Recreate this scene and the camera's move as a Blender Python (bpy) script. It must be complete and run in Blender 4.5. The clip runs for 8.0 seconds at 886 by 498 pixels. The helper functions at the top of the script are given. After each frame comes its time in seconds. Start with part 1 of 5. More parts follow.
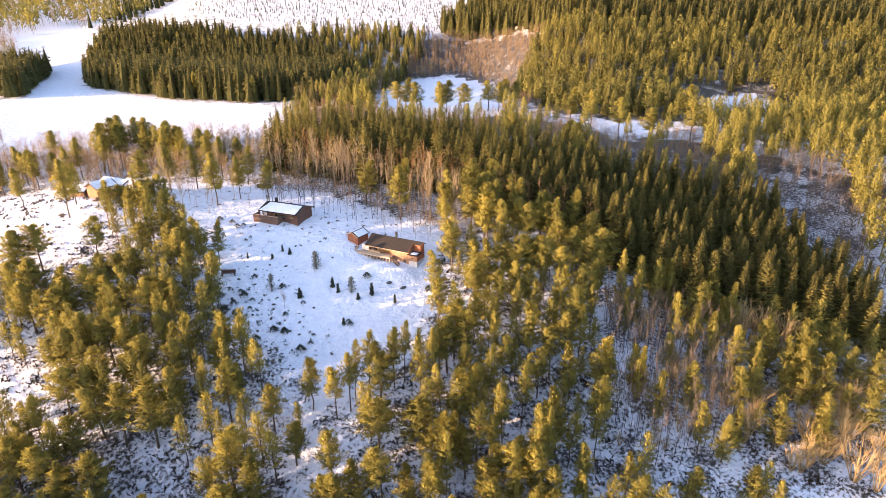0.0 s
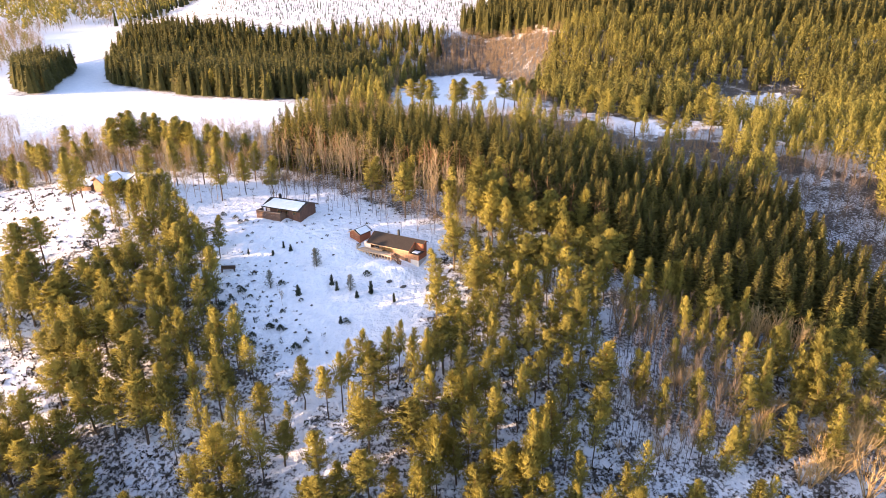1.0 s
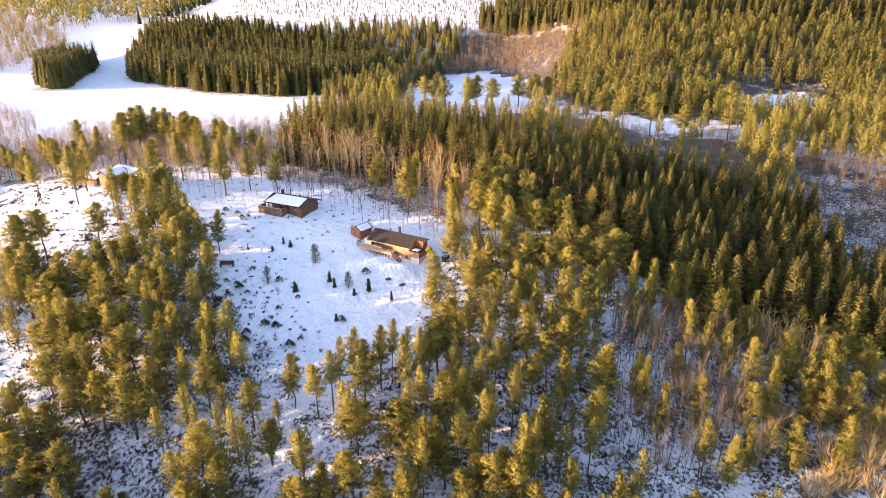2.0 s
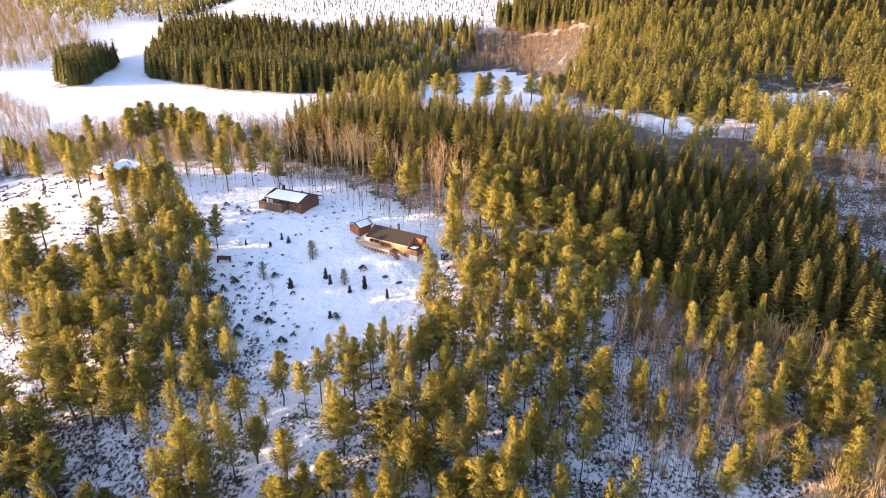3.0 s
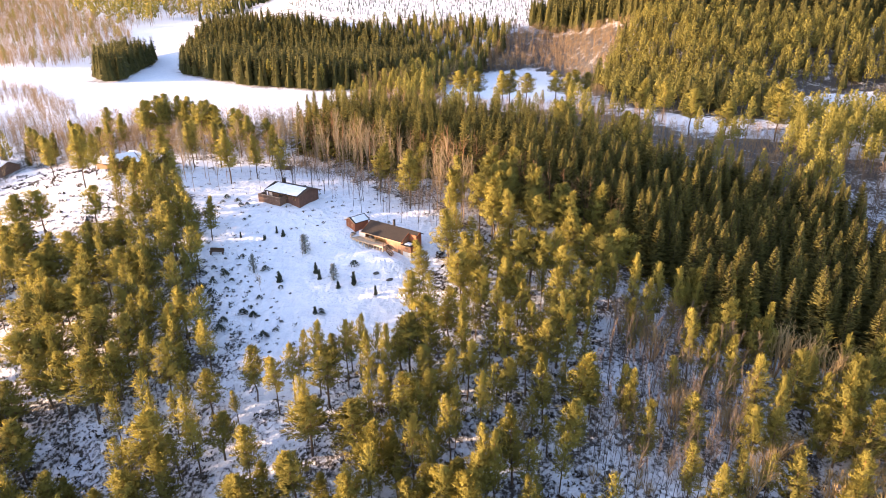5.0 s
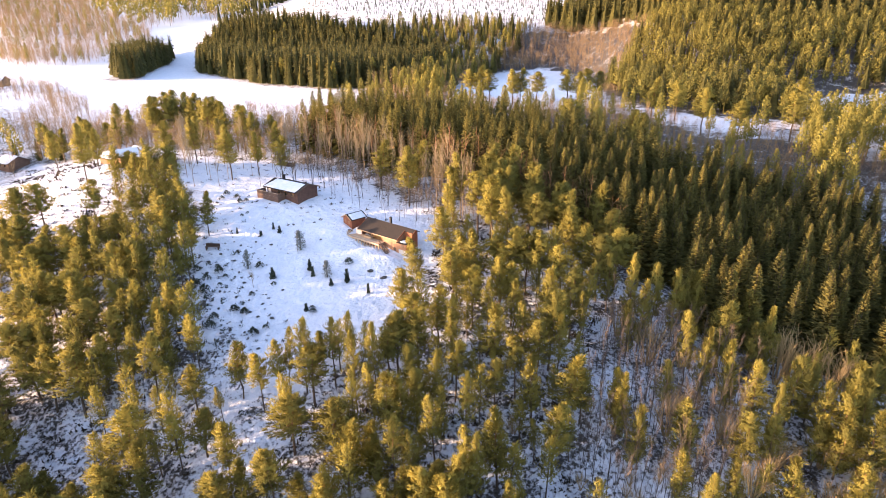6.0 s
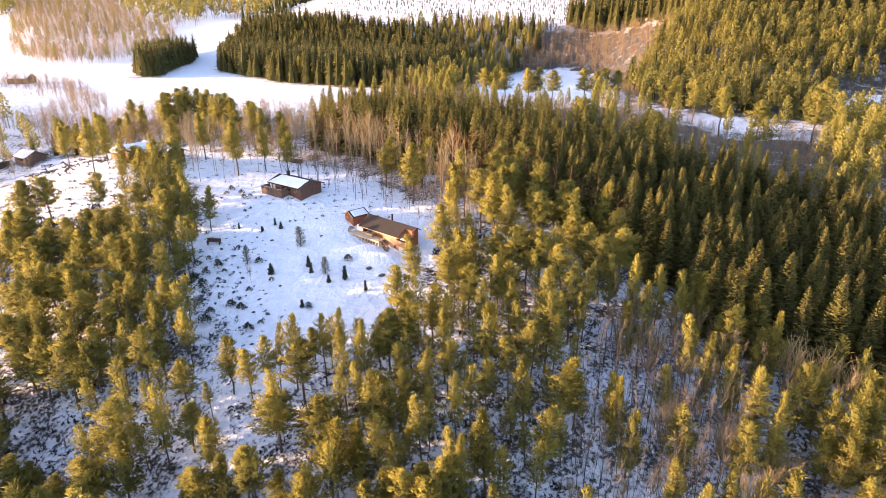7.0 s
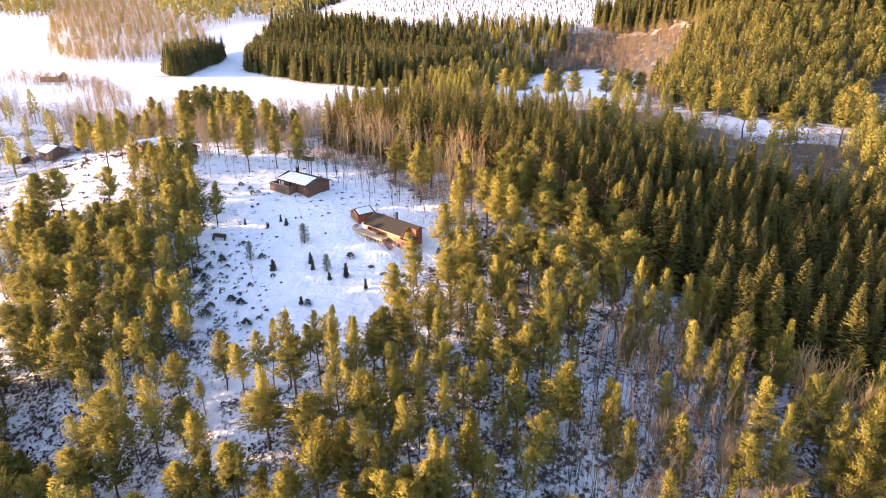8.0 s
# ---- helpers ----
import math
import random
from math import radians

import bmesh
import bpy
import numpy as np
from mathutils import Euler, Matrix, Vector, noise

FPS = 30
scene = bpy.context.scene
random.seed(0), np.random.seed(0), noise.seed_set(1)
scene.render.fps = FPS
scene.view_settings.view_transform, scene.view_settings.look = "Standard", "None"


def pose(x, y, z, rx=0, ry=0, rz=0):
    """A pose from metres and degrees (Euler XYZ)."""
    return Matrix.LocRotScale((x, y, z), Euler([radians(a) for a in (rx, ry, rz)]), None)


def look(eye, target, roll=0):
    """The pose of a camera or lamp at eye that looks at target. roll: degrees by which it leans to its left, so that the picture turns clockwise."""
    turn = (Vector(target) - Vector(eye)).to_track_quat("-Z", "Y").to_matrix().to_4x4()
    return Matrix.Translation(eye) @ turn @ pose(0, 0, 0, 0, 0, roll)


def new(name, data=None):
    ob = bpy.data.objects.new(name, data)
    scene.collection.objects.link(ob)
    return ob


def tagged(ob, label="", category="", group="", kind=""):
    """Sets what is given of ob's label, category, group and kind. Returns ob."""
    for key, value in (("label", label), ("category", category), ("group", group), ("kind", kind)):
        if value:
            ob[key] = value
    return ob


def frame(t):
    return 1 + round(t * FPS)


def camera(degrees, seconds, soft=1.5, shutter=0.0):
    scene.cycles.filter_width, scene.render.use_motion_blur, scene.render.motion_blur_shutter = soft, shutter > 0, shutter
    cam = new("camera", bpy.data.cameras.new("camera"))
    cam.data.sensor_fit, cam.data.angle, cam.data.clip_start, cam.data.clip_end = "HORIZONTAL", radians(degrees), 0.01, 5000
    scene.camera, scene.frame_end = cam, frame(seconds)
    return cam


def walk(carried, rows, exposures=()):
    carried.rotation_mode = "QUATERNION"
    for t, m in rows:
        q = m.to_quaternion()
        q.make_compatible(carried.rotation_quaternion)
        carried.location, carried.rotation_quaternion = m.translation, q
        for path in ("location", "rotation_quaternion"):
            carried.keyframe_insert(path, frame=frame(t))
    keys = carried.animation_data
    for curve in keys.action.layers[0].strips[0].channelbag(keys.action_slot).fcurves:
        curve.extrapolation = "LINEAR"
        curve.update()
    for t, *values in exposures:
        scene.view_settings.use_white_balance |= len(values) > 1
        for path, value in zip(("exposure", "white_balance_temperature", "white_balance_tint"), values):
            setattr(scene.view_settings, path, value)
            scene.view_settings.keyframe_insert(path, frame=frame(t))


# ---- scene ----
cam = camera(72.0, 8.0, 0.75)
METRES, EYE, TILT, LEAN, TURN = 38.0, 51.8, -22.0, 0.0, 0.0
ROWS = [
    (0.0, 0.0, 0.0, 0.0, 0.0, 0.0, -0.0),
    (0.5, 0.053, 0.0355, -0.0029, 1.05, 0.01, -0.42),
    (1.0, 0.1069, 0.0712, -0.0059, 2.11, -0.01, -0.83),
    (1.5, 0.1595, 0.1064, -0.0086, 3.14, -0.05, -1.24),
    (3.0, 0.3174, 0.2102, -0.0179, 6.02, -0.18, -2.31),
    (3.5, 0.369, 0.2442, -0.0209, 6.97, -0.22, -2.68),
    (4.0, 0.4213, 0.2779, -0.024, 7.94, -0.23, -3.07),
    (4.5, 0.4732, 0.3116, -0.0272, 8.86, -0.18, -3.42),
    (6.0, 0.6271, 0.4161, -0.0351, 11.48, -0.21, -4.47),
    (6.5, 0.6761, 0.4517, -0.038, 12.56, -0.24, -4.9),
    (7.0, 0.7249, 0.4883, -0.0408, 13.67, -0.27, -5.35),
    (7.5, 0.7745, 0.5259, -0.0429, 14.97, -0.32, -5.9),
    (8.0, 0.8236, 0.5646, -0.0448, 16.27, -0.27, -6.44),
]
walk(cam, [(t, pose(0, 0, EYE, TILT, LEAN, TURN) @ pose(METRES * x, METRES * y, METRES * z, 90 + pitch, roll, yaw)) for t, x, y, z, yaw, pitch, roll in ROWS], exposures=[(0.0, 2.60, 6500, 29), (4.0, 2.64, 6500, 29), (8.0, 2.71, 6500, 30)])

# ---- world, sun, exposure ----
SUN_AZIMUTH = radians(200)      # the way to the sun, from +x towards +y
SUN_HEIGHT = radians(8.0)
to_sun = Vector((math.cos(SUN_AZIMUTH) * math.cos(SUN_HEIGHT), math.sin(SUN_AZIMUTH) * math.cos(SUN_HEIGHT), math.sin(SUN_HEIGHT)))
world = bpy.data.worlds.new("sky")
scene.world = world
world.use_nodes = True
sky = world.node_tree.nodes.new("ShaderNodeTexSky")
sky.sky_type, sky.sun_disc = "NISHITA", False
sky.sun_elevation, sky.sun_rotation = SUN_HEIGHT, radians(90) - SUN_AZIMUTH
background = world.node_tree.nodes["Background"]
background.inputs["Strength"].default_value = 0.15
world.node_tree.links.new(sky.outputs["Color"], background.inputs["Color"])
sun = new("sun", bpy.data.lights.new("sun", "SUN"))
sun.data.energy, sun.data.angle, sun.data.color = 3.4, radians(0.6), (1.0, 0.71, 0.40)
sun.matrix_world = look(to_sun * 400, (0, 0, 0))


# ---- materials ----
def material(name, rough=0.8, metal=0.0):
    m = bpy.data.materials.new(name)
    m.use_nodes = True
    shader = m.node_tree.nodes["Principled BSDF"]
    shader.inputs["Roughness"].default_value, shader.inputs["Metallic"].default_value = rough, metal
    shader.inputs["Specular IOR Level"].default_value = 0.25
    return m, m.node_tree.nodes, m.node_tree.links, shader


def node(nodes, links, kind, out="", to=None, **values):
    """A node with its inputs set by name; a value that is a socket is linked."""
    n = nodes.new(kind)
    for key, value in values.items():
        socket = n.inputs[int(key[1:])] if key[0] == "i" and key[1:].isdigit() else n.inputs[key.replace("_", " ")]
        if isinstance(value, bpy.types.NodeSocket):
            links.new(value, socket)
        else:
            socket.default_value = value
    if to is not None:
        links.new(n.outputs[out] if out else n.outputs[0], to)
    return n


def mixed(nodes, links, factor, a, b):
    n = nodes.new("ShaderNodeMix")
    n.data_type = "RGBA"
    for socket, value in ((n.inputs[0], factor), (n.inputs[6], a), (n.inputs[7], b)):
        if isinstance(value, bpy.types.NodeSocket):
            links.new(value, socket)
        else:
            socket.default_value = value if not isinstance(value, tuple) else (*value, 1)
    return n.outputs[2]


def ranged(nodes, links, value, a, b, lo=0.0, hi=1.0):
    n = nodes.new("ShaderNodeMapRange")
    links.new(value, n.inputs[0])
    for i, v in enumerate((a, b, lo, hi)):
        n.inputs[i + 1].default_value = v
    return n.outputs[0]


def arithmetic(nodes, links, what, a, b):
    n = nodes.new("ShaderNodeMath")
    n.operation = what
    for i, v in enumerate((a, b)):
        if isinstance(v, bpy.types.NodeSocket):
            links.new(v, n.inputs[i])
        else:
            n.inputs[i].default_value = v
    return n.outputs[0]


def noise_of(nodes, links, vector, scale, detail=3.0, rough=0.55):
    return node(nodes, links, "ShaderNodeTexNoise", Vector=vector, Scale=scale, Detail=detail, Roughness=rough).outputs[0]


def foliage(name, dark, mid, light, sheer=0.25):
    """Needles or twigs: the tone of each tree from its tone attribute and its object, patches by noise, some light let through."""
    m, nodes, links, shader = material(name, 0.75)
    shader.inputs["Specular IOR Level"].default_value = 0.1
    tone = node(nodes, links, "ShaderNodeAttribute")
    tone.attribute_name = "tone"
    rand = nodes.new("ShaderNodeObjectInfo").outputs["Random"]
    place = nodes.new("ShaderNodeNewGeometry").outputs["Position"]
    patch = noise_of(nodes, links, place, 0.9, 2)
    value = arithmetic(nodes, links, "ADD", arithmetic(nodes, links, "MULTIPLY", tone.outputs["Fac"], 0.55), arithmetic(nodes, links, "MULTIPLY", rand, 0.3))
    value = arithmetic(nodes, links, "ADD", value, ranged(nodes, links, patch, 0.3, 0.7, -0.13, 0.13))
    ramp = nodes.new("ShaderNodeValToRGB")
    ramp.color_ramp.elements[0].color, ramp.color_ramp.elements[1].color = (*dark, 1), (*light, 1)
    ramp.color_ramp.elements.new(0.45).color = (*mid, 1)
    links.new(value, ramp.inputs[0])
    links.new(ramp.outputs[0], shader.inputs["Base Color"])
    if sheer:
        thin = node(nodes, links, "ShaderNodeBsdfTranslucent", Color=ramp.outputs[0])
        mix = node(nodes, links, "ShaderNodeMixShader", i0=sheer, i1=shader.outputs[0], i2=thin.outputs[0])
        links.new(mix.outputs[0], nodes["Material Output"].inputs[0])
    return m


def bark(name, low, high, split, grain=6.0):
    """Bark that changes with the height on the trunk, as pine bark does."""
    m, nodes, links, shader = material(name, 0.9)
    coords = nodes.new("ShaderNodeTexCoord").outputs["Object"]
    parted = node(nodes, links, "ShaderNodeSeparateXYZ", Vector=coords).outputs[2]
    grainy = noise_of(nodes, links, coords, grain, 4)
    base = mixed(nodes, links, ranged(nodes, links, parted, split - 2, split + 2), low, high)
    links.new(mixed(nodes, links, ranged(nodes, links, grainy, 0.35, 0.75, 0, 0.6), base, tuple(c * 0.4 for c in low)), shader.inputs["Base Color"])
    return m


def boards(name, colour, worn, width=0.14, along=2, rough=0.75):
    """Painted or oiled boards: grooves at every board's edge, grain along it, weathered patches."""
    m, nodes, links, shader = material(name, rough)
    coords = nodes.new("ShaderNodeTexCoord").outputs["Object"]
    parted = node(nodes, links, "ShaderNodeSeparateXYZ", Vector=coords)
    if along == 2:
        across = arithmetic(nodes, links, "ADD", parted.outputs[0], parted.outputs[1])
    else:
        across = parted.outputs[2]
    saw = arithmetic(nodes, links, "FRACT", arithmetic(nodes, links, "DIVIDE", across, width), 0)
    groove = ranged(nodes, links, arithmetic(nodes, links, "ABSOLUTE", arithmetic(nodes, links, "SUBTRACT", saw, 0.5), 0), 0.42, 0.5)
    each = node(nodes, links, "ShaderNodeTexWhiteNoise")
    each.noise_dimensions = "1D"
    links.new(arithmetic(nodes, links, "FLOOR", arithmetic(nodes, links, "DIVIDE", across, width), 0), each.inputs["W"])
    wear = noise_of(nodes, links, coords, 1.3, 4)
    base = mixed(nodes, links, ranged(nodes, links, wear, 0.35, 0.7), colour, worn)
    base = mixed(nodes, links, arithmetic(nodes, links, "MULTIPLY", each.outputs[0], 0.35), base, tuple(c * 0.55 for c in colour))
    links.new(mixed(nodes, links, arithmetic(nodes, links, "MULTIPLY", groove, 0.7), base, tuple(c * 0.25 for c in colour)), shader.inputs["Base Color"])
    lift = node(nodes, links, "ShaderNodeBump", Height=groove, Strength=0.6, Distance=0.02)
    lift.invert = True
    links.new(lift.outputs[0], shader.inputs["Normal"])
    return m


def plain(name, colour, other, scale=2.0, rough=0.8, metal=0.0, relief=0.0):
    m, nodes, links, shader = material(name, rough, metal)
    coords = nodes.new("ShaderNodeTexCoord").outputs["Object"]
    grain = noise_of(nodes, links, coords, scale, 5, 0.6)
    links.new(mixed(nodes, links, ranged(nodes, links, grain, 0.3, 0.7), colour, other), shader.inputs["Base Color"])
    if relief:
        lift = node(nodes, links, "ShaderNodeBump", Height=grain, Strength=0.7, Distance=relief)
        links.new(lift.outputs[0], shader.inputs["Normal"])
    return m


def ground_material():
    """Snow; heather, moss and brushwood show through it where the attribute is high, in places to darken for shade."""
    m, nodes, links, shader = material("snowy_ground", 0.65)
    heath_and_shade = node(nodes, links, "ShaderNodeAttribute")
    heath_and_shade.attribute_name = "heath_and_shade"
    place = nodes.new("ShaderNodeNewGeometry").outputs["Position"]
    coarse = noise_of(nodes, links, place, 0.22, 3)
    fine = noise_of(nodes, links, place, 1.8, 6, 0.66)
    both = arithmetic(nodes, links, "ADD", arithmetic(nodes, links, "MULTIPLY", coarse, 0.5), arithmetic(nodes, links, "MULTIPLY", fine, 0.85))
    edge = arithmetic(nodes, links, "ADD", both, arithmetic(nodes, links, "MULTIPLY", heath_and_shade.outputs["Fac"], 0.42))
    cover = ranged(nodes, links, edge, 0.94, 1.05)
    soil = mixed(nodes, links, ranged(nodes, links, noise_of(nodes, links, place, 3.0, 4), 0.35, 0.65), (0.036, 0.034, 0.032), (0.085, 0.076, 0.068))
    white = mixed(nodes, links, ranged(nodes, links, noise_of(nodes, links, place, 0.6, 3), 0.3, 0.7), (0.56, 0.60, 0.67), (0.66, 0.68, 0.73))
    links.new(mixed(nodes, links, cover, white, soil), shader.inputs["Base Color"])
    relief = arithmetic(nodes, links, "ADD", arithmetic(nodes, links, "MULTIPLY", noise_of(nodes, links, place, 0.6, 4), 1.4), arithmetic(nodes, links, "MULTIPLY", fine, 0.3))
    relief = arithmetic(nodes, links, "ADD", relief, arithmetic(nodes, links, "MULTIPLY", cover, 0.25))
    lift = node(nodes, links, "ShaderNodeBump", Height=relief, Strength=1.0, Distance=0.6)
    links.new(lift.outputs[0], shader.inputs["Normal"])
    return m


SNOWY = ground_material()
SNOW = plain("snow", (0.56, 0.60, 0.67), (0.66, 0.68, 0.73), 1.5, 0.6, 0, 0.06)
PINE = foliage("pine_needles", (0.125, 0.116, 0.034), (0.215, 0.192, 0.046), (0.320, 0.272, 0.058), 0.42)
SPRUCE = foliage("spruce_needles", (0.046, 0.049, 0.020), (0.112, 0.104, 0.032), (0.21, 0.178, 0.046), 0.42)
TWIG = foliage("bare_twigs", (0.15, 0.112, 0.062), (0.25, 0.19, 0.105), (0.36, 0.275, 0.15), 0.0)
BRUSH = foliage("scrub_twigs", (0.16, 0.112, 0.066), (0.27, 0.188, 0.105), (0.38, 0.268, 0.15), 0.25)
ALDER_TWIG = foliage("alder_twigs", (0.075, 0.058, 0.046), (0.125, 0.098, 0.076), (0.19, 0.145, 0.105), 0.0)
FROSTED = foliage("frosted_needles", (0.10, 0.118, 0.105), (0.185, 0.20, 0.18), (0.32, 0.33, 0.31), 0.2)
JUNIPER = foliage("juniper_needles", (0.030, 0.040, 0.030), (0.058, 0.070, 0.050), (0.10, 0.11, 0.082), 0.1)
HEATHER = foliage("heather", (0.022, 0.018, 0.012), (0.05, 0.036, 0.022), (0.10, 0.07, 0.04), 0.0)
PINE_BARK = bark("pine_bark", (0.10, 0.075, 0.055), (0.24, 0.12, 0.055), 5.5)
SPRUCE_BARK = bark("spruce_bark", (0.08, 0.06, 0.045), (0.10, 0.075, 0.055), 5.0)
BIRCH_BARK = bark("birch_bark", (0.24, 0.19, 0.14), (0.32, 0.25, 0.165), 3.0, 9.0)
WILLOW_BARK = bark("willow_bark", (0.30, 0.21, 0.105), (0.41, 0.295, 0.14), 3.0, 9.0)
ALDER_BARK = bark("alder_bark", (0.05, 0.042, 0.04), (0.09, 0.075, 0.066), 4.0, 9.0)
ROCK = plain("lichened_rock", (0.035, 0.034, 0.034), (0.11, 0.105, 0.10), 3.0, 0.9, 0, 0.05)


# ---- mesh helpers ----
def mesh_of(name, verts, faces, mat, tone=None, smooth_shade=False, normals=None):
    """A mesh from arrays; all faces have the same number of corners."""
    verts, faces = np.asarray(verts, np.float32), np.asarray(faces, np.int32)
    me = bpy.data.meshes.new(name)
    count, corners = faces.shape
    me.vertices.add(len(verts))
    me.vertices.foreach_set("co", verts.ravel())
    me.loops.add(count * corners)
    me.loops.foreach_set("vertex_index", faces.ravel())
    me.polygons.add(count)
    me.polygons.foreach_set("loop_start", np.arange(0, count * corners, corners, dtype=np.int32))
    me.update(calc_edges=True)
    if tone is not None:
        attribute = me.attributes.new("tone", "FLOAT", "POINT")
        attribute.data.foreach_set("value", np.asarray(tone, np.float32))
    if smooth_shade or normals is not None:
        me.polygons.foreach_set("use_smooth", np.ones(count, bool))
    if normals is not None:
        me.normals_split_custom_set_from_vertices(np.asarray(normals, np.float32))
    me.materials.append(mat)
    return me


def part(name, bm, mat, parent=None, label=""):
    """Links a bmesh, or a finished mesh, as one object under a thing or a part."""
    if isinstance(bm, bmesh.types.BMesh):
        me = bpy.data.meshes.new(name)
        bmesh.ops.recalc_face_normals(bm, faces=bm.faces[:])
        bm.to_mesh(me)
        bm.free()
        me.materials.append(mat)
    else:
        me = bm
    ob = new(name, me)
    if parent is not None:
        ob.parent = parent
    if label:
        ob["label"] = label
    return ob


def thing(name, m, label, category, group="", kind=""):
    ob = new(name)
    ob.matrix_world = m
    return tagged(ob, label, category, group, kind)


def add_box(bm, x0, x1, y0, y1, z0, z1, bevel=0.0):
    c = [bm.verts.new((x, y, z)) for z in (z0, z1) for x, y in ((x0, y0), (x1, y0), (x1, y1), (x0, y1))]
    faces = [bm.faces.new([c[i] for i in f]) for f in ((3, 2, 1, 0), (4, 5, 6, 7), (0, 1, 5, 4), (1, 2, 6, 5), (2, 3, 7, 6), (3, 0, 4, 7))]
    if bevel:
        edges = list({e for f in faces for e in f.edges})
        bmesh.ops.bevel(bm, geom=edges, offset=bevel, segments=1, affect="EDGES")
    return bm


def box(x0, x1, y0, y1, z0, z1, bevel=0.0):
    return add_box(bmesh.new(), x0, x1, y0, y1, z0, z1, bevel)


def beam(bm, a, b, wide, high):
    """A straight timber from a to b with a rectangular section."""
    a, b = Vector(a), Vector(b)
    way = (b - a).normalized()
    side = way.cross(Vector((0, 0, 1)))
    side = (side if side.length > 0.01 else Vector((1, 0, 0))).normalized() * wide / 2
    up = side.cross(way).normalized() * high / 2
    c = [bm.verts.new(p + side * i + up * j) for p in (a, b) for i, j in ((-1, -1), (1, -1), (1, 1), (-1, 1))]
    for f in ((3, 2, 1, 0), (4, 5, 6, 7), (0, 1, 5, 4), (1, 2, 6, 5), (2, 3, 7, 6), (3, 0, 4, 7)):
        bm.faces.new([c[i] for i in f])
    return bm


def prism(outline, depth, axis="y"):
    """A flat outline of (a, z) points made solid along the other level axis, from depth[0] to depth[1]."""
    bm = bmesh.new()
    rings = []
    for d in depth:
        rings.append([bm.verts.new((a, d, z) if axis == "y" else (d, a, z)) for a, z in outline])
    n = len(outline)
    bm.faces.new(rings[0])
    bm.faces.new(rings[1][::-1])
    for i in range(n):
        bm.faces.new((rings[0][i], rings[1][i], rings[1][(i + 1) % n], rings[0][(i + 1) % n]))
    return bm


def inside(poly, x, y):
    """Which of the points lie in the polygon."""
    x, y = np.asarray(x, float), np.asarray(y, float)
    hit = np.zeros(x.shape, bool)
    for (ax, ay), (bx, by) in zip(poly, poly[1:] + poly[:1]):
        if ay != by:
            hit ^= ((ay > y) != (by > y)) & (x < (bx - ax) * (y - ay) / (by - ay) + ax)
    return hit


def scatter(poly, spacing, seed, without=(), jitter=0.42):
    """Plan positions in the polygon on an uneven grid, none in the polygons left out."""
    rng = np.random.default_rng(seed)
    xs, ys = [p[0] for p in poly], [p[1] for p in poly]
    gx, gy = np.meshgrid(np.arange(min(xs), max(xs), spacing), np.arange(min(ys), max(ys), spacing))
    gx = gx + (np.arange(len(gx)) % 2)[:, None] * spacing / 2
    px, py = gx.ravel(), gy.ravel()
    px, py = px + rng.uniform(-jitter, jitter, px.shape) * spacing, py + rng.uniform(-jitter, jitter, py.shape) * spacing
    keep = inside(poly, px, py)
    for other in without:
        keep &= ~inside(other, px, py)
    return np.stack([px[keep], py[keep]], 1)


def apart_from(points, others, gap):
    """The points that keep a gap from all the others."""
    if not len(points):
        return points
    o = np.asarray([p[:2] for p in others])
    return points[[np.min(np.hypot(*(o - p).T)) > gap for p in points]]


def smooth(a, b, v):
    t = np.clip((v - a) / (b - a), 0, 1)
    return t * t * (3 - 2 * t)


def bump(x, y, cx, cy, rx, ry):
    return np.exp(-((x - cx) / rx) ** 2 - ((y - cy) / ry) ** 2)


SLOPE_Y = [-69, 23, 52, 71, 81, 94, 112, 128, 144, 173, 219, 345]
SLOPE_Z = [-27.6, -19.6, -15.5, -11.9, -8.75, -4.15, 1.04, 4.84, 6.2, 7.6, 9.2, 9.2]


def height(x, y):
    """Height of the ground: a hillside, a knoll, a dip behind the wood, a flat valley floor and the far hills."""
    x, y = np.asarray(x, float), np.asarray(y, float)
    z = sum(np.interp(y + d, SLOPE_Y, SLOPE_Z) for d in (-7, -3.5, 0, 3.5, 7)) / 5
    z = z - 12.7 * bump(x, y, 83, 129, 53, 44)
    z = z + 5.3 * bump(x, y, -81, 130, 25, 20)
    z = z - 8.0 * bump(x, y, -147, 147, 39, 30)
    z = z + 1.5 * bump(x, y, -35, 130, 11, 10)
    z = z + 0.9 * bump(x, y, -20, 120, 5, 5) - 0.6 * bump(x, y, -5, 113, 6, 5) + 0.7 * bump(x, y, -15, 115.5, 4, 2.5)
    z = z - 1.2 * bump(x, y, -16.4, 117.8, 4.6, 3.8)
    z = z + 0.75 * bump(x, y, -13.2, 114.2, 3.2, 1.9) + 1.35 * bump(x, y, -8.8, 112.9, 3.0, 1.8)
    z = z - 7.0 * smooth(69, 161, x) * smooth(150, 69, y)
    z = z - 3.0 * bump(x, y, 21, 75, 18, 10) - 3.2 * bump(x, y, -42, 68, 24, 10) - 1.5 * smooth(70, 60, y)
    d = np.maximum(y - (345 - 98 * smooth(11, 81, x) + 23 * smooth(-173, -265, x)), 0)
    z = z + 0.24 * d * smooth(0, 69, d) * (1 - 0.35 * smooth(-173, -300, x))
    return z


